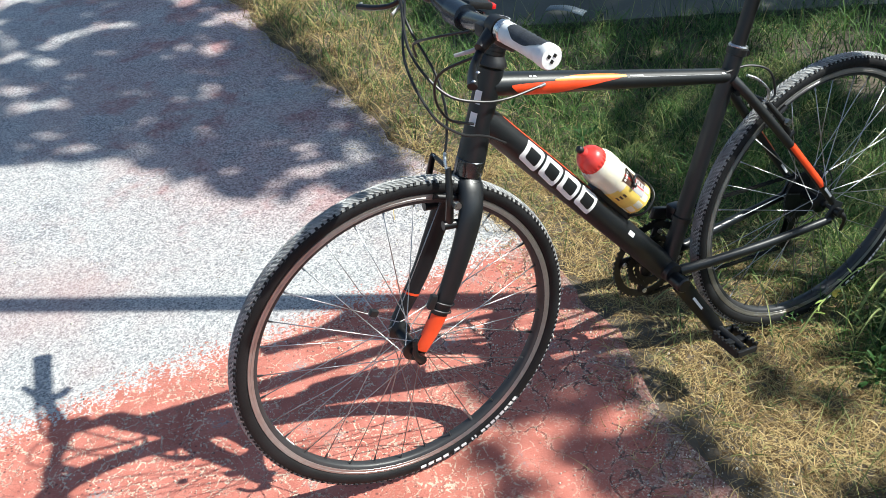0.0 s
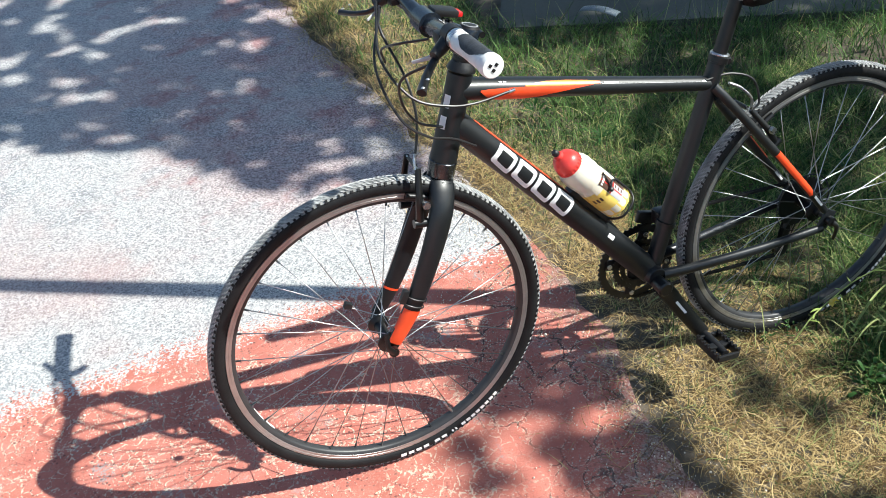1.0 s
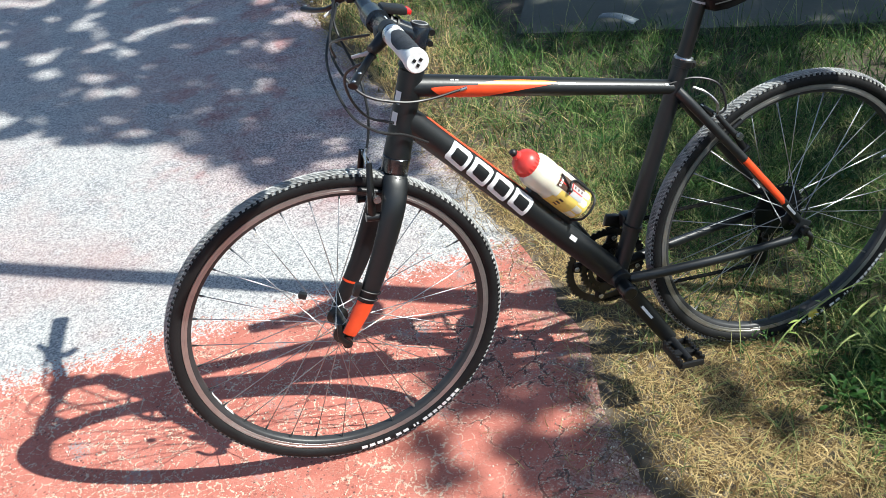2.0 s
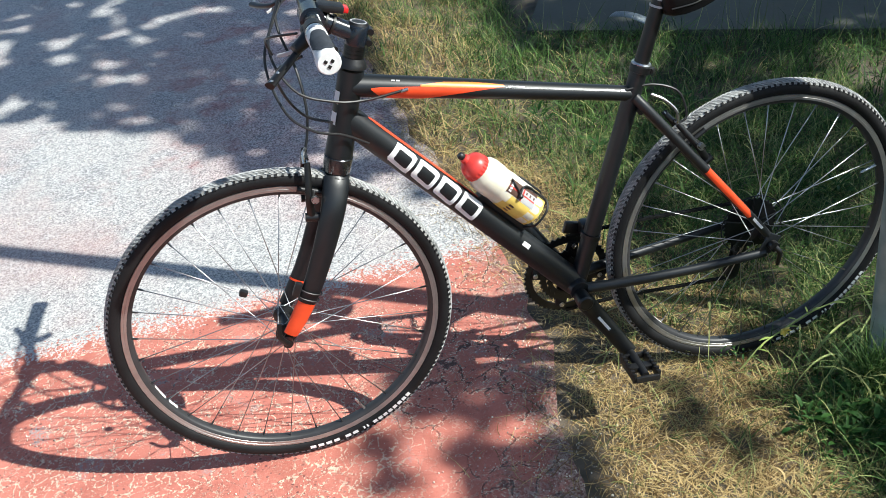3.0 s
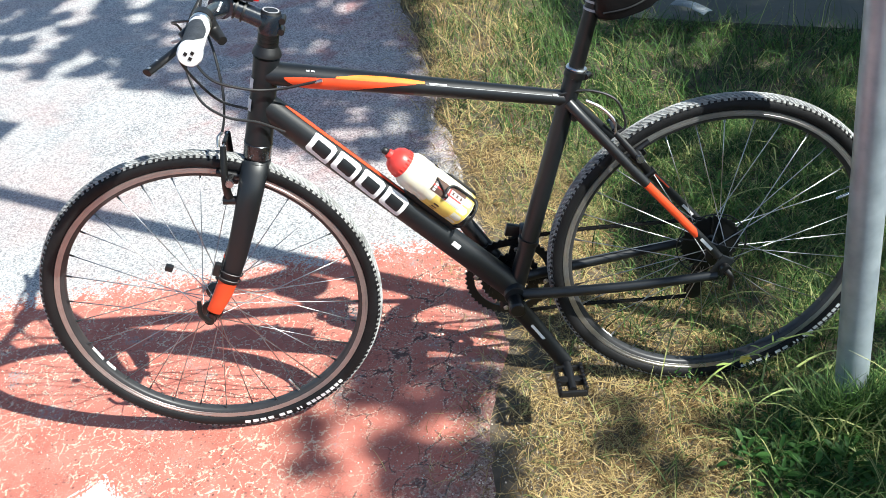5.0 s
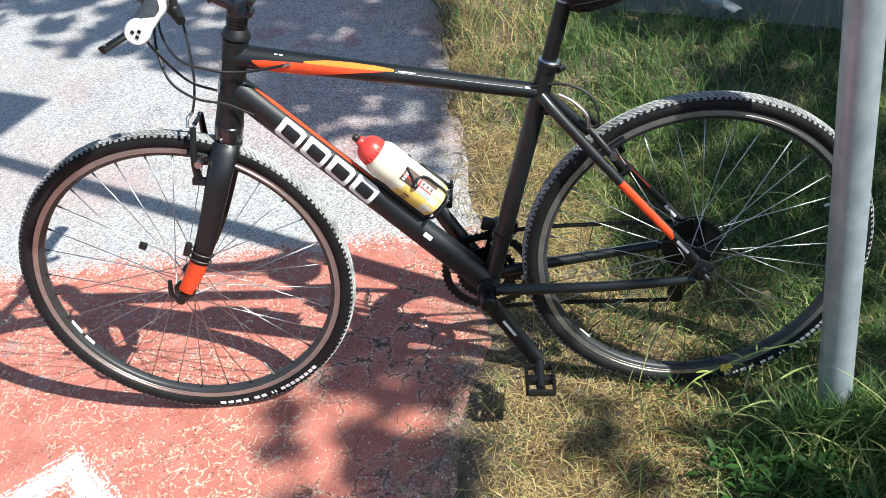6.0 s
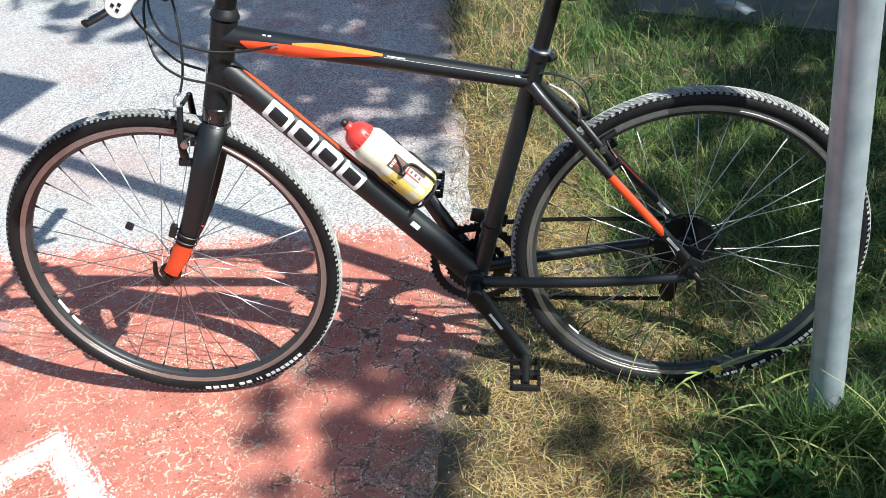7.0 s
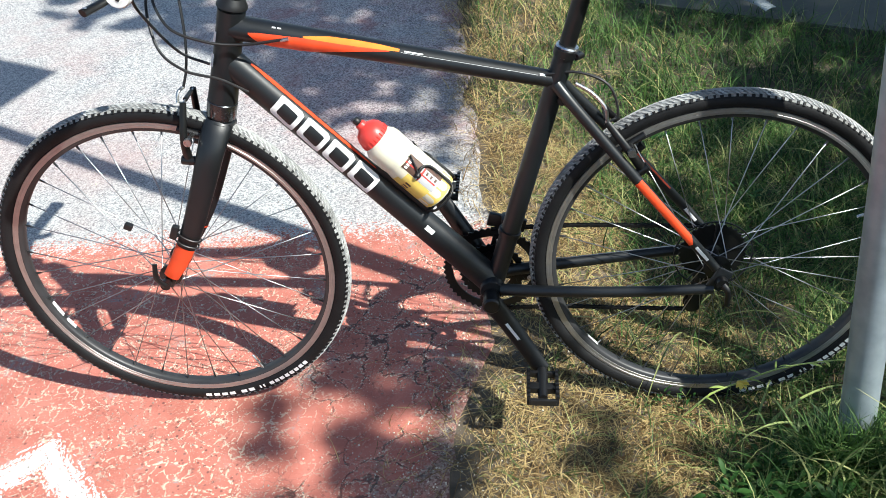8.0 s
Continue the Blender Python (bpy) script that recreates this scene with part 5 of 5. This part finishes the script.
def crank(side, ang):
    d = Vector((math.cos(ang), 0, math.sin(ang)))
    y0, y1 = 0.058 * side, 0.086 * side
    bm = B()
    sweep(bm, [AXLE + Vector((0, 0.036 * side, 0)), AXLE + Vector((0, 0.070 * side, 0)), AXLE + Vector((0, 0.073 * side, 0))], [0.016, 0.0175, 0.014], 20, up=(0, 0, 1))
    sweep(bm, spline([AXLE + Vector((0, y0, 0)), AXLE + d * 0.06 + Vector((0, y0 * 1.08, 0)), AXLE + d * 0.170 + Vector((0, y1, 0))], 5), [0.0205, 0.0170], 16, squash=0.50)
    c = part("crank_arm", bm, M_BLKMET, bike, "black crank arm")
    decal("crank_mark", AXLE + d * 0.05 + Vector((0, y0 * 1.06, 0)), AXLE + d * 0.095 + Vector((0, y0 * 1.16, 0)), 0.0209, 0.0199, 0.53, [(0.0, 0.475, 0.52), (1.0, 0.475, 0.52)] if side < 0 else [(0.0, 0.97, 1.03), (1.0, 0.97, 1.03)], M_GLOSSW, c, "small white mark", 0.0008)
    if side > 0:
        for k in range(4):
            a = ang + math.pi / 4 + k * math.pi / 2
            bm = B()
            sweep(bm, [AXLE + Vector((0, 0.054, 0)), AXLE + Vector((0.082 * math.cos(a), 0.050, 0.082 * math.sin(a)))], [0.019, 0.013], 10, squash=0.4)
            part("spider_arm", bm, M_BLKMET, c)
            bm = B()
            lathe(bm, [(0.0030, 0.0), (0.0058, 0.0008), (0.0058, 0.0030), (0.0030, 0.0040)], 14, axis=(0, -1, 0), origin=AXLE + Vector((0.076 * math.cos(a), 0.0430, 0.076 * math.sin(a))))
            part("chainring_bolt", bm, M_STEEL, c, "steel chainring bolt")
    # pedal: axle, body and two cage plates
    e = AXLE + d * 0.170 + Vector((0, y1, 0))
    bm = B()
    sweep(bm, [e, e + Vector((0, 0.022 * side, 0)), e + Vector((0, 0.085 * side, 0))], [0.010, 0.011, 0.009], 14, up=(0, 0, 1))
    p = part("pedal", bm, M_PLAST, bike, "black platform pedal")
    tilt = Matrix.Translation(e + Vector((0, 0.056 * side, 0))) @ Matrix.Rotation(0.05 if side < 0 else 0.1, 4, "Y")
    for x in (-0.027, 0.027):
        bm = B()
        box(bm, (0.006, 0.078, 0.018), tilt @ Matrix.Translation((x, 0, 0)), 0.002)
        for k in range(7):
            box(bm, (0.006, 0.006, 0.006), tilt @ Matrix.Translation((x, -0.036 + k * 0.012, 0.0115)))
        part("cage", bm, M_PLAST, p)
    for y in (-0.039, 0.0, 0.039):
        bm = B()
        box(bm, (0.052, 0.007 if y else 0.018, 0.014), tilt @ Matrix.Translation((0, y, 0)), 0.002)
        part("cage_bar", bm, M_PLAST, p)


CR_ANG = math.atan2(-0.83, 0.56)
crank(-1, CR_ANG)
crank(1, CR_ANG + math.pi)
# cassette, chain, derailleurs
bm = B()
for k in range(8):
    gear(bm, 0.062 - 0.0050 * k, 0.022 + 0.0045 * k, 32 - 2 * k, 0.002, 0.015)
part("cassette", bm, M_BLKMET, rear, "dark oily cassette")
bm = B()
lathe(bm, [(0.0715, 0.0145), (0.0740, 0.0140), (0.0740, 0.0120), (0.0715, 0.0125)], 48, closed=True)
for k in range(5):
    a = 2 * math.pi * k / 5
    sweep(bm, [Vector((0.024 * math.sin(a), 0.0165, 0.024 * math.cos(a))), Vector((0.0720 * math.sin(a), 0.0135, 0.0720 * math.cos(a)))], 0.0016, 6)
part("spoke_guard", bm, M_PLAST, rear, "black plastic spoke guard ring")
JOCK = (Vector((0.411, 0.041, -0.026)), Vector((0.396, 0.040, -0.089)))


def chain_run(pts):
    bm = B()
    sp = spline(pts, 12)
    out, acc, nxt = [], 0.0, 0.0
    for a, b in zip(sp, sp[1:]):
        l = (b - a).length
        while nxt <= acc + l:
            out.append(a + (b - a) * ((nxt - acc) / l))
            nxt += 0.0127
        acc += l
    for i, (a, b) in enumerate(zip(out, out[1:])):
        for s in (-1, 1):
            o = Vector((0, s * (0.0032 if i % 2 else 0.0022), 0))
            d = (b - a).normalized()
            sweep(bm, [a + o - d * 0.003, (a + b) / 2 + o, b + o + d * 0.003], [0.0042, 0.0030, 0.0042], 6, squash=0.25)
    return bm


bm = chain_run([(0.002, 0.050, 0.087), (0.15, 0.046, 0.096), (0.30, 0.043, 0.095), (0.4195, 0.040, 0.094)])
part("chain", bm, M_CHAIN, bike, "dark oily chain")
bm = chain_run([(0.0, 0.050, -0.107), (0.13, 0.046, -0.099), (0.27, 0.042, -0.101), (0.392, 0.040, -0.103)])
part("chain", bm, M_CHAIN, bike, "dark oily chain")
bm = B()
sweep(bm, spline([(0.428, 0.068, 0.040), (0.438, 0.072, 0.014), (0.428, 0.062, -0.008), (0.412, 0.052, -0.024)], 5), [0.0085, 0.0130], 14, squash=0.8)
for y in (0.033, 0.049):
    a_, b_ = JOCK[0] + Vector((0, y - 0.041, 0)), JOCK[1] + Vector((0, y - 0.040, 0))
    sweep(bm, [a_ + (a_ - b_) * 0.20, a_ + (a_ - b_) * 0.12, a_, (a_ + b_) / 2, b_, b_ + (b_ - a_) * 0.15, b_ + (b_ - a_) * 0.24], [0.006, 0.0125, 0.0155, 0.0120, 0.0165, 0.0140, 0.006], 14, squash=0.14)
rd = part("rear_derailleur", bm, M_BLKMET, bike, "black rear derailleur")
for c in JOCK:
    bm = B()
    lathe(bm, [(0.012, -0.004), (0.014, -0.0015), (0.014, 0.0015), (0.012, 0.004)], 20, origin=c)
    part("jockey_wheel", bm, M_PLAST, rd)
bm = B()
box(bm, (0.075, 0.012, 0.028), Matrix.Translation((0.030, 0.048, 0.104)) @ Matrix.Rotation(0.25, 4, "Y"), 0.004)
box(bm, (0.030, 0.030, 0.034), Matrix.Translation((0.036, 0.022, 0.118)), 0.005)
part("front_derailleur", bm, M_BLKMET, bike, "black front derailleur")
bm = B()
lathe(bm, [(0.0185, -0.006), (0.0215, -0.005), (0.0215, 0.005), (0.0185, 0.006)], 24, axis=(0.262, 0, 0.965), origin=(0.036, 0, 0.112))
part("derailleur_band", bm, M_BLKMET, bike)


# ---- brakes ----
def v_brake(base, up, out, pad, name):
    """Two arms that stand on bosses, a pad on each, and the cable between their tips."""
    up, out = Vector(up).normalized(), Vector(out).normalized()
    b = part(name, sweep(B(), [Vector(base) + out * 0.004 + Vector((0, -0.030, 0)) + up * 0.107, Vector(base) + out * 0.004 + Vector((0, 0.034, 0)) + up * 0.107], 0.0016, 8, up=(0, 0, 1)), M_STEEL, bike, "black V-brake with steel cable")
    for s in (-1, 1):
        bm = B()
        p0 = Vector(base) + Vector((0, 0.040 * s, 0))
        sweep(bm, spline([p0, p0 + up * 0.045 + Vector((0, 0.004 * s, 0)) + out * 0.004, p0 + up * 0.108 + Vector((0, -0.010 * s, 0)) + out * 0.004], 5), [0.0085, 0.0058], 10, squash=0.8)
        sweep(bm, [p0 - out * 0.016, p0 + out * 0.012], 0.0085, 14)
        part("arm", bm, M_BLKMET, b)
        bm = B()
        c = Vector(pad) + Vector((0, 0.0185 * s, 0))
        t = Vector((0, 1, 0)).cross((Vector(pad) - (HUB_F if pad[0] < 0 else HUB_R)).normalized())
        sweep(bm, [c - t * 0.030, c + t * 0.030], 0.0058, 10)
        part("brake_pad", bm, M_PLAST, b)
        bm = B()
        sweep(bm, [c, Vector((c.x, 0.052 * s, c.z)) + out * 0.003], 0.004, 10, up=(0, 0, 1))
        sweep(bm, [Vector((c.x, 0.050 * s, c.z)), Vector((c.x, 0.058 * s, c.z))], 0.0075, 12, up=(0, 0, 1))
        part("pad_bolt", bm, M_STEEL, b, "steel pad bolt")
    bm = B()
    q = Vector(base) + up * 0.107 + out * 0.004
    sweep(bm, [q + Vector((0, -0.016, 0)), q + Vector((0, 0.020, 0))], [0.0045, 0.0035], 10, up=(0, 0, 1))
    part("rubber_boot", bm, M_PLAST, b)
    return b


v_brake((-0.531, 0, 0.298), (0.12, 0, 0.99), (-0.99, 0, 0.12), (-0.520, 0, 0.3405), "front_brake")
v_brake((0.268, 0, 0.263), (-0.62, 0, 0.78), (0.78, 0, 0.62), (0.246, 0, 0.3035), "rear_brake")
cable([(0.10, -0.012, 0.432), (0.155, -0.016, 0.436), (0.205, -0.024, 0.415), (0.222, -0.030, 0.365), (0.204, -0.030, 0.350)], 0.0024)


# ---- bottle and cage ----
bd = (DT[1] - DT[0]).normalized()
bu = Vector((-bd.z, 0, bd.x))
BOT = DT[0] + bd * 0.444 + bu * (0.0275 + 0.043)
m = Matrix(((bu.x, 0, -bd.x, BOT.x), (bu.y, 1, -bd.y, BOT.y), (bu.z, 0, -bd.z, BOT.z), (0, 0, 0, 1)))
bottle = thing("water_bottle", BIKE @ m, "white and yellow printed bottle with red cap in its cage", "bottle")
bm = B()
lathe(bm, [(0.030, 0.0), (0.0345, 0.004), (0.0360, 0.012), (0.0362, 0.092), (0.0348, 0.101), (0.0348, 0.106), (0.0362, 0.114), (0.0362, 0.138), (0.0345, 0.148), (0.0300, 0.155), (0.0270, 0.158)], 40, axis=(0, 0, 1))
part("body", bm, M_BOTTLE, bottle, "milky white plastic bottle body")
bm = B()
lathe(bm, [(0.0262, 0.157), (0.0282, 0.158), (0.0282, 0.166), (0.0268, 0.176), (0.0215, 0.185), (0.0130, 0.190), (0.0100, 0.192), (0.0095, 0.198), (0.0075, 0.200)], 36, axis=(0, 0, 1))
for k in range(24):
    a = 2 * math.pi * k / 24
    box(bm, (0.002, 0.002, 0.009), Matrix.Translation((0.0281 * math.cos(a), 0.0281 * math.sin(a), 0.1625)))
part("cap", bm, M_REDCAP, bottle, "red ribbed screw cap")
bm = B()
lathe(bm, [(0.0060, 0.200), (0.0072, 0.202), (0.0072, 0.208), (0.0050, 0.211)], 20, axis=(0, 0, 1))
part("nozzle", bm, M_PLAST, bottle, "dark drinking nozzle")


def wrap(name, z0, z1, a0, a1, material, label, r=0.0366):
    bm = B()
    prev = None
    for k in range(13):
        a = radians(a0 + (a1 - a0) * k / 12)
        ring = [bm.verts.new((r * math.cos(a), r * math.sin(a), z)) for z in (z0, z1)]
        if prev:
            bm.faces.new((prev[0], ring[0], ring[1], prev[1]))
        prev = ring
    return part(name, bm, material, bottle, label)


wrap("yellow_band", 0.004, 0.030, -180, 180, M_LABELY, "yellow printed band", 0.0364)
wrap("yellow_panel", 0.030, 0.082, -178, -82, M_LABELY, "yellow printed panel")
wrap("yellow_edge", 0.082, 0.090, -165, -112, M_LABELY, "uneven upper edge of the yellow print")
wrap("grey_panel", 0.026, 0.066, -80, -40, M_GREYDEC, "pale grey printed panel")
wrap("brown_panel", 0.066, 0.100, -80, -34, M_LABELB, "dark brown printed panel")
wrap("brown_panel", 0.026, 0.066, -40, -28, M_LABELB, "dark brown printed strip")
wrap("red_line", 0.030, 0.100, -62, -58, M_LABELR, "thin red printed line", 0.0368)
wrap("red_line", 0.060, 0.064, -80, -40, M_LABELR, "thin red printed line", 0.0368)
for k in range(3):
    wrap("print_bar", 0.060, 0.072, -140 + k * 13, -133 + k * 13, M_LABELB, "small dark printed bar", 0.0368)
for k in range(4):
    wrap("print_bar", 0.090, 0.096, -76 + k * 9, -70 + k * 9, M_GLOSSW, "small white printed bar", 0.0369)
for k in range(3):
    wrap("print_bar", 0.032 + k * 0.010, 0.036 + k * 0.010, -54, -44, M_LABELB, "small dark printed bar", 0.0369)
bm = B()
base = DT[0] + bd * 0.444 + bu * 0.0265
sweep(bm, [base - bd * 0.12 + bu * 0.006, base + bd * 0.01 + bu * 0.006], 0.012, 10, squash=1.0)
cage_part = part("bottle_cage", bm, M_PLAST, bike, "black bottle cage")
for s in (-1, 1):
    bm = B()
    f = lambda z, ang: BOT - bd * z + bu * (0.0395 * math.cos(ang)) + Vector((0, 0.0395 * math.sin(ang) * s, 0))
    sweep(bm, spline([f(-0.004, 2.9), f(-0.005, 1.9), f(-0.004, 1.0), f(0.004, 0.48), f(0.034, 0.42), f(0.060, 0.50), f(0.071, 0.85), f(0.067, 1.20)], 6), 0.0026, 10)
    sweep(bm, [f(0.066, 1.30), f(0.067, 1.20), f(0.068, 1.08)], [0.0045, 0.0062, 0.0045], 10)
    sweep(bm, spline([f(0.068, 1.12), f(0.084, 0.92), f(0.102, 0.70)], 5), [0.0020, 0.0014], 8)
    part("cage_arm", bm, M_PLAST, cage_part)
bm = B()
sweep(bm, [BOT + bd * 0.006 - bu * 0.034, BOT + bd * 0.006 + bu * 0.030], 0.004, 10, squash=3.0)
part("cage_foot", bm, M_PLAST, cage_part)

# steel noodles of the brakes, and the speed sensor on the fork with its ties
cable([(0.150, -0.020, 0.418), (0.176, -0.026, 0.404), (0.200, -0.032, 0.378), (0.204, -0.030, 0.350)], 0.0030, "noodle", M_STEEL)
cable([(-0.521, -0.018, 0.428), (-0.527, -0.030, 0.424), (-0.529, -0.036, 0.408)], 0.0030, "noodle", M_STEEL)
bm = B()
box(bm, (0.014, 0.012, 0.030), Matrix.Translation((-0.583, -0.058, 0.158)) @ Matrix.Rotation(0.42, 4, "Y"), 0.004)
sensor = part("speed_sensor", bm, M_PLAST, bike, "small black speed sensor tied to the fork")
for k in (0.132, 0.146):
    bm = B()
    t_ = (0.165 - k) / 0.065
    c = Vector((-0.548 - 0.035 * t_, -0.0535, k))
    d = Vector((-0.035, 0, -0.065)).normalized()
    u = Vector((0, 1, 0)).cross(d)
    ring = [c + u * (0.0228 * math.cos(a)) + Vector((0, 0.0138 * math.sin(a), 0)) for a in (2 * math.pi * i / 24 for i in range(25))]
    sweep(bm, ring, 0.0014, 6, up=tuple(d), squash=1.4)
    part("cable_tie", bm, M_PLAST, sensor)


# ---- an unseen tree on the verge, added so its crown shades the path in patches ----
SHIFT = Vector((SUN.x / SUN.z, SUN.y / SUN.z))


def gap_dist(x, y, size, seed):
    """Distance to the middle of the nearest gap between leaf clumps, in gaps."""
    return noise.voronoi(Vector((x / size, y / size, seed)))[0][0]


def ramp(v, a, b):
    return min(1.0, max(0.0, (v - a) / (b - a)))


def canopy(x, y):
    """How closely the crown is leaved above the ground spot (x, y), seen along the sunlight: leaves where above 0."""
    n1 = noise.noise((x * 2.2, y * 1.5, 2.0))
    n2 = noise.noise((x * 6.0, y * 4.5, 9.0))
    n3 = noise.noise((x * 13.0, y * 11.0, 4.0))
    v = 0.55 * n1 + 0.45 * n2 + 0.25 * n3
    far = ramp(abs(x - 0.2), 2.9, 3.7)
    if x < -0.05 - 0.09 * ramp(y, 0.5, 0.9):
        # over the path: closed beyond a slanting rim that thins out in small gaps, then more open again
        rim = 1.60 - 0.86 * max(0.0, x + 1.0) + 0.75 * max(0.0, -1.0 - x) + 0.14 * noise.noise((x * 2.5, 0, 8.0))
        want = 1.0 * ramp(y, rim - 0.20, rim + 0.19)
        w = 0.36 * noise.noise((x * 4.2, y * 4.6, 3.0)) + 0.42 * noise.noise((x * 8.0, y * 8.5, 6.0)) + 0.20 * n1
        open_ = 0.22 - 0.15 * ramp(y, 2.15, 2.6) - 0.13 * ramp(x, -0.62, -0.30) - 0.06 * ramp(x, -0.9, -1.2)
        hole = 1.6 * ramp(w, open_, open_ + 0.12)
        hole = max(hole, 0.9 * (1 - ramp(gap_dist(x, y * 0.8, 0.115, 1.4), 0.27, 0.42)) * ramp(y - rim, 0.55, 0.15))
        # over the red lane beside the verge: clumps with round gaps
        low = ramp(y, 0.26 - 0.1 * n1, 0.14 - 0.1 * n1) * ramp(x, -0.60 + 0.2 * n2 - 0.35 * max(0.0, y), -0.40 + 0.2 * n2 - 0.35 * max(0.0, y))
        if y > 0.06:
            low *= 0.62
        spot = 1.7 * (1 - ramp(gap_dist(x, y, 0.13, 7.3), 0.36, 0.58))
        return max(v + want * 1.5 - 0.78 - hole, v + low * 1.45 - 0.75 - spot) - far
    # over the verge: sparse along the path, closer towards the slab
    want = 0.06 + 0.16 * ramp(y, 1.9, 2.3)
    if x > 0.45:
        want = max(want, 0.84 * ramp((x - 0.70) * 0.461 + (y - 1.80) * 0.887, -0.22, 0.0))
    want = max(want, 0.50 * ramp(x, 0.18, 0.42) * ramp(y, 0.12, 0.30) * ramp(y, 1.30, 1.0))
    if x > 0.75 and y > 0.5:
        want = max(want, 0.54)
    if y < 0.02:
        want = max(want, 0.16 if x < 0.10 else (0.74 if x > 0.50 else 0.47))
    want = max(want, (0.26 if y < 0.45 else 0.10) * ramp(x, 0.0, 0.25) * ramp(y, 1.2, 0.9))
    if -0.09 < y < 0.04 and 0.1 < x < 0.45:
        want = min(want, 0.12)
    # the light that reaches the pole and the rear wheel from above
    if abs(y + 0.17 + 0.502 * (x - 0.673)) < 0.08:
        want = 0.16 + 0.55 * ramp(noise.noise((x * 6.0, 2.0, 3.0)), 0.10, 0.30)
    spot = 0.9 * (1 - ramp(gap_dist(x, y, 0.12, 5.3), 0.25, 0.45))
    return v + want * 1.5 - 0.70 - spot - far


def make_tree():
    base = Vector((6.2, -2.4, -0.05))
    tree = thing("tree", Matrix.Translation(base), "unseen broad leafy tree added on the verge for its shade", "tree")
    rng_ = random.Random(21)
    bm = B()
    trunk = [(0, 0, -0.2), (0.04, 0.05, 0.9), (-0.06, 0.10, 2.0), (-0.10, 0.2, 3.1), (-0.2, 0.3, 3.9), (-0.26, 0.36, 4.6)]
    sweep(bm, spline(trunk, 6), [0.20, 0.035], 14)
    part("trunk", bm, M_BARK, tree)
    for k in range(11):
        a = 2 * math.pi * k / 11 + rng_.uniform(-0.2, 0.2)
        z = 2.5 + 0.19 * k
        r = rng_.uniform(1.6, 2.9)
        s = Vector((-0.12, 0.25, z))
        e = s + Vector((math.cos(a) * r, math.sin(a) * r, rng_.uniform(0.9, 1.9)))
        mid = s + (e - s) * 0.5 + Vector((0, 0, 0.35))
        bm = B()
        sweep(bm, spline([s, mid, e], 6), [0.016, 0.004], 8)
        part("limb", bm, M_BARK, tree)
    # leaves, each set along the sunlight above a ground spot to be shaded
    verts, faces = [], []
    tries = 0
    while len(faces) < 40000 and tries < 300000:
        tries += 1
        gx, gy = rng_.uniform(-2.9, 3.4), rng_.uniform(-2.2, 4.6)
        if canopy(gx, gy) < rng_.uniform(-0.04, 0.06):
            continue
        h = rng_.uniform(3.0, 5.0)
        c = Vector((gx + SHIFT.x * h, gy + SHIFT.y * h, h)) - base
        q = Euler((rng_.uniform(-0.7, 0.7), rng_.uniform(-0.7, 0.7), rng_.uniform(0, 6.28))).to_matrix()
        l, w = rng_.uniform(0.035, 0.065), rng_.uniform(0.018, 0.032)
        b = len(verts)
        for p in ((-l, 0, 0), (-l * 0.3, w, 0.006), (l * 0.4, w * 0.8, 0.004), (l, 0, -0.008), (l * 0.4, -w * 0.8, 0.004), (-l * 0.3, -w, 0.006)):
            verts.append(tuple(c + q @ Vector(p)))
        faces.append(tuple(range(b, b + 6)))
    # the rest of the crown, unseen, added to dim the skylight; its shade falls aside
    while len(faces) < 48000:
        c = Vector((rng_.gauss(-0.2, 2.0), rng_.gauss(0.2, 2.0), rng_.uniform(3.6, 7.6)))
        g = Vector((c.x + base.x - SHIFT.x * c.z, c.y + base.y - SHIFT.y * c.z))
        if -2.6 < g.x < 2.4 and -1.2 < g.y < 4.2:
            continue
        q = Euler((rng_.uniform(-0.7, 0.7), rng_.uniform(-0.7, 0.7), rng_.uniform(0, 6.28))).to_matrix()
        l, w = rng_.uniform(0.05, 0.09), rng_.uniform(0.03, 0.05)
        b = len(verts)
        for p in ((-l, 0, 0), (-l * 0.3, w, 0.006), (l * 0.4, w * 0.8, 0.004), (l, 0, -0.008), (l * 0.4, -w * 0.8, 0.004), (-l * 0.3, -w, 0.006)):
            verts.append(tuple(c + q @ Vector(p)))
        faces.append(tuple(range(b, b + 6)))
    me = bpy.data.meshes.new("crown")
    me.from_pydata(verts, [], faces)
    me.materials.append(M_LEAF)
    ob = new("crown", me)
    ob.parent = tree
    tagged(ob, "crown of small green leaves with gaps", kind="stuff")
    return tree


make_tree()
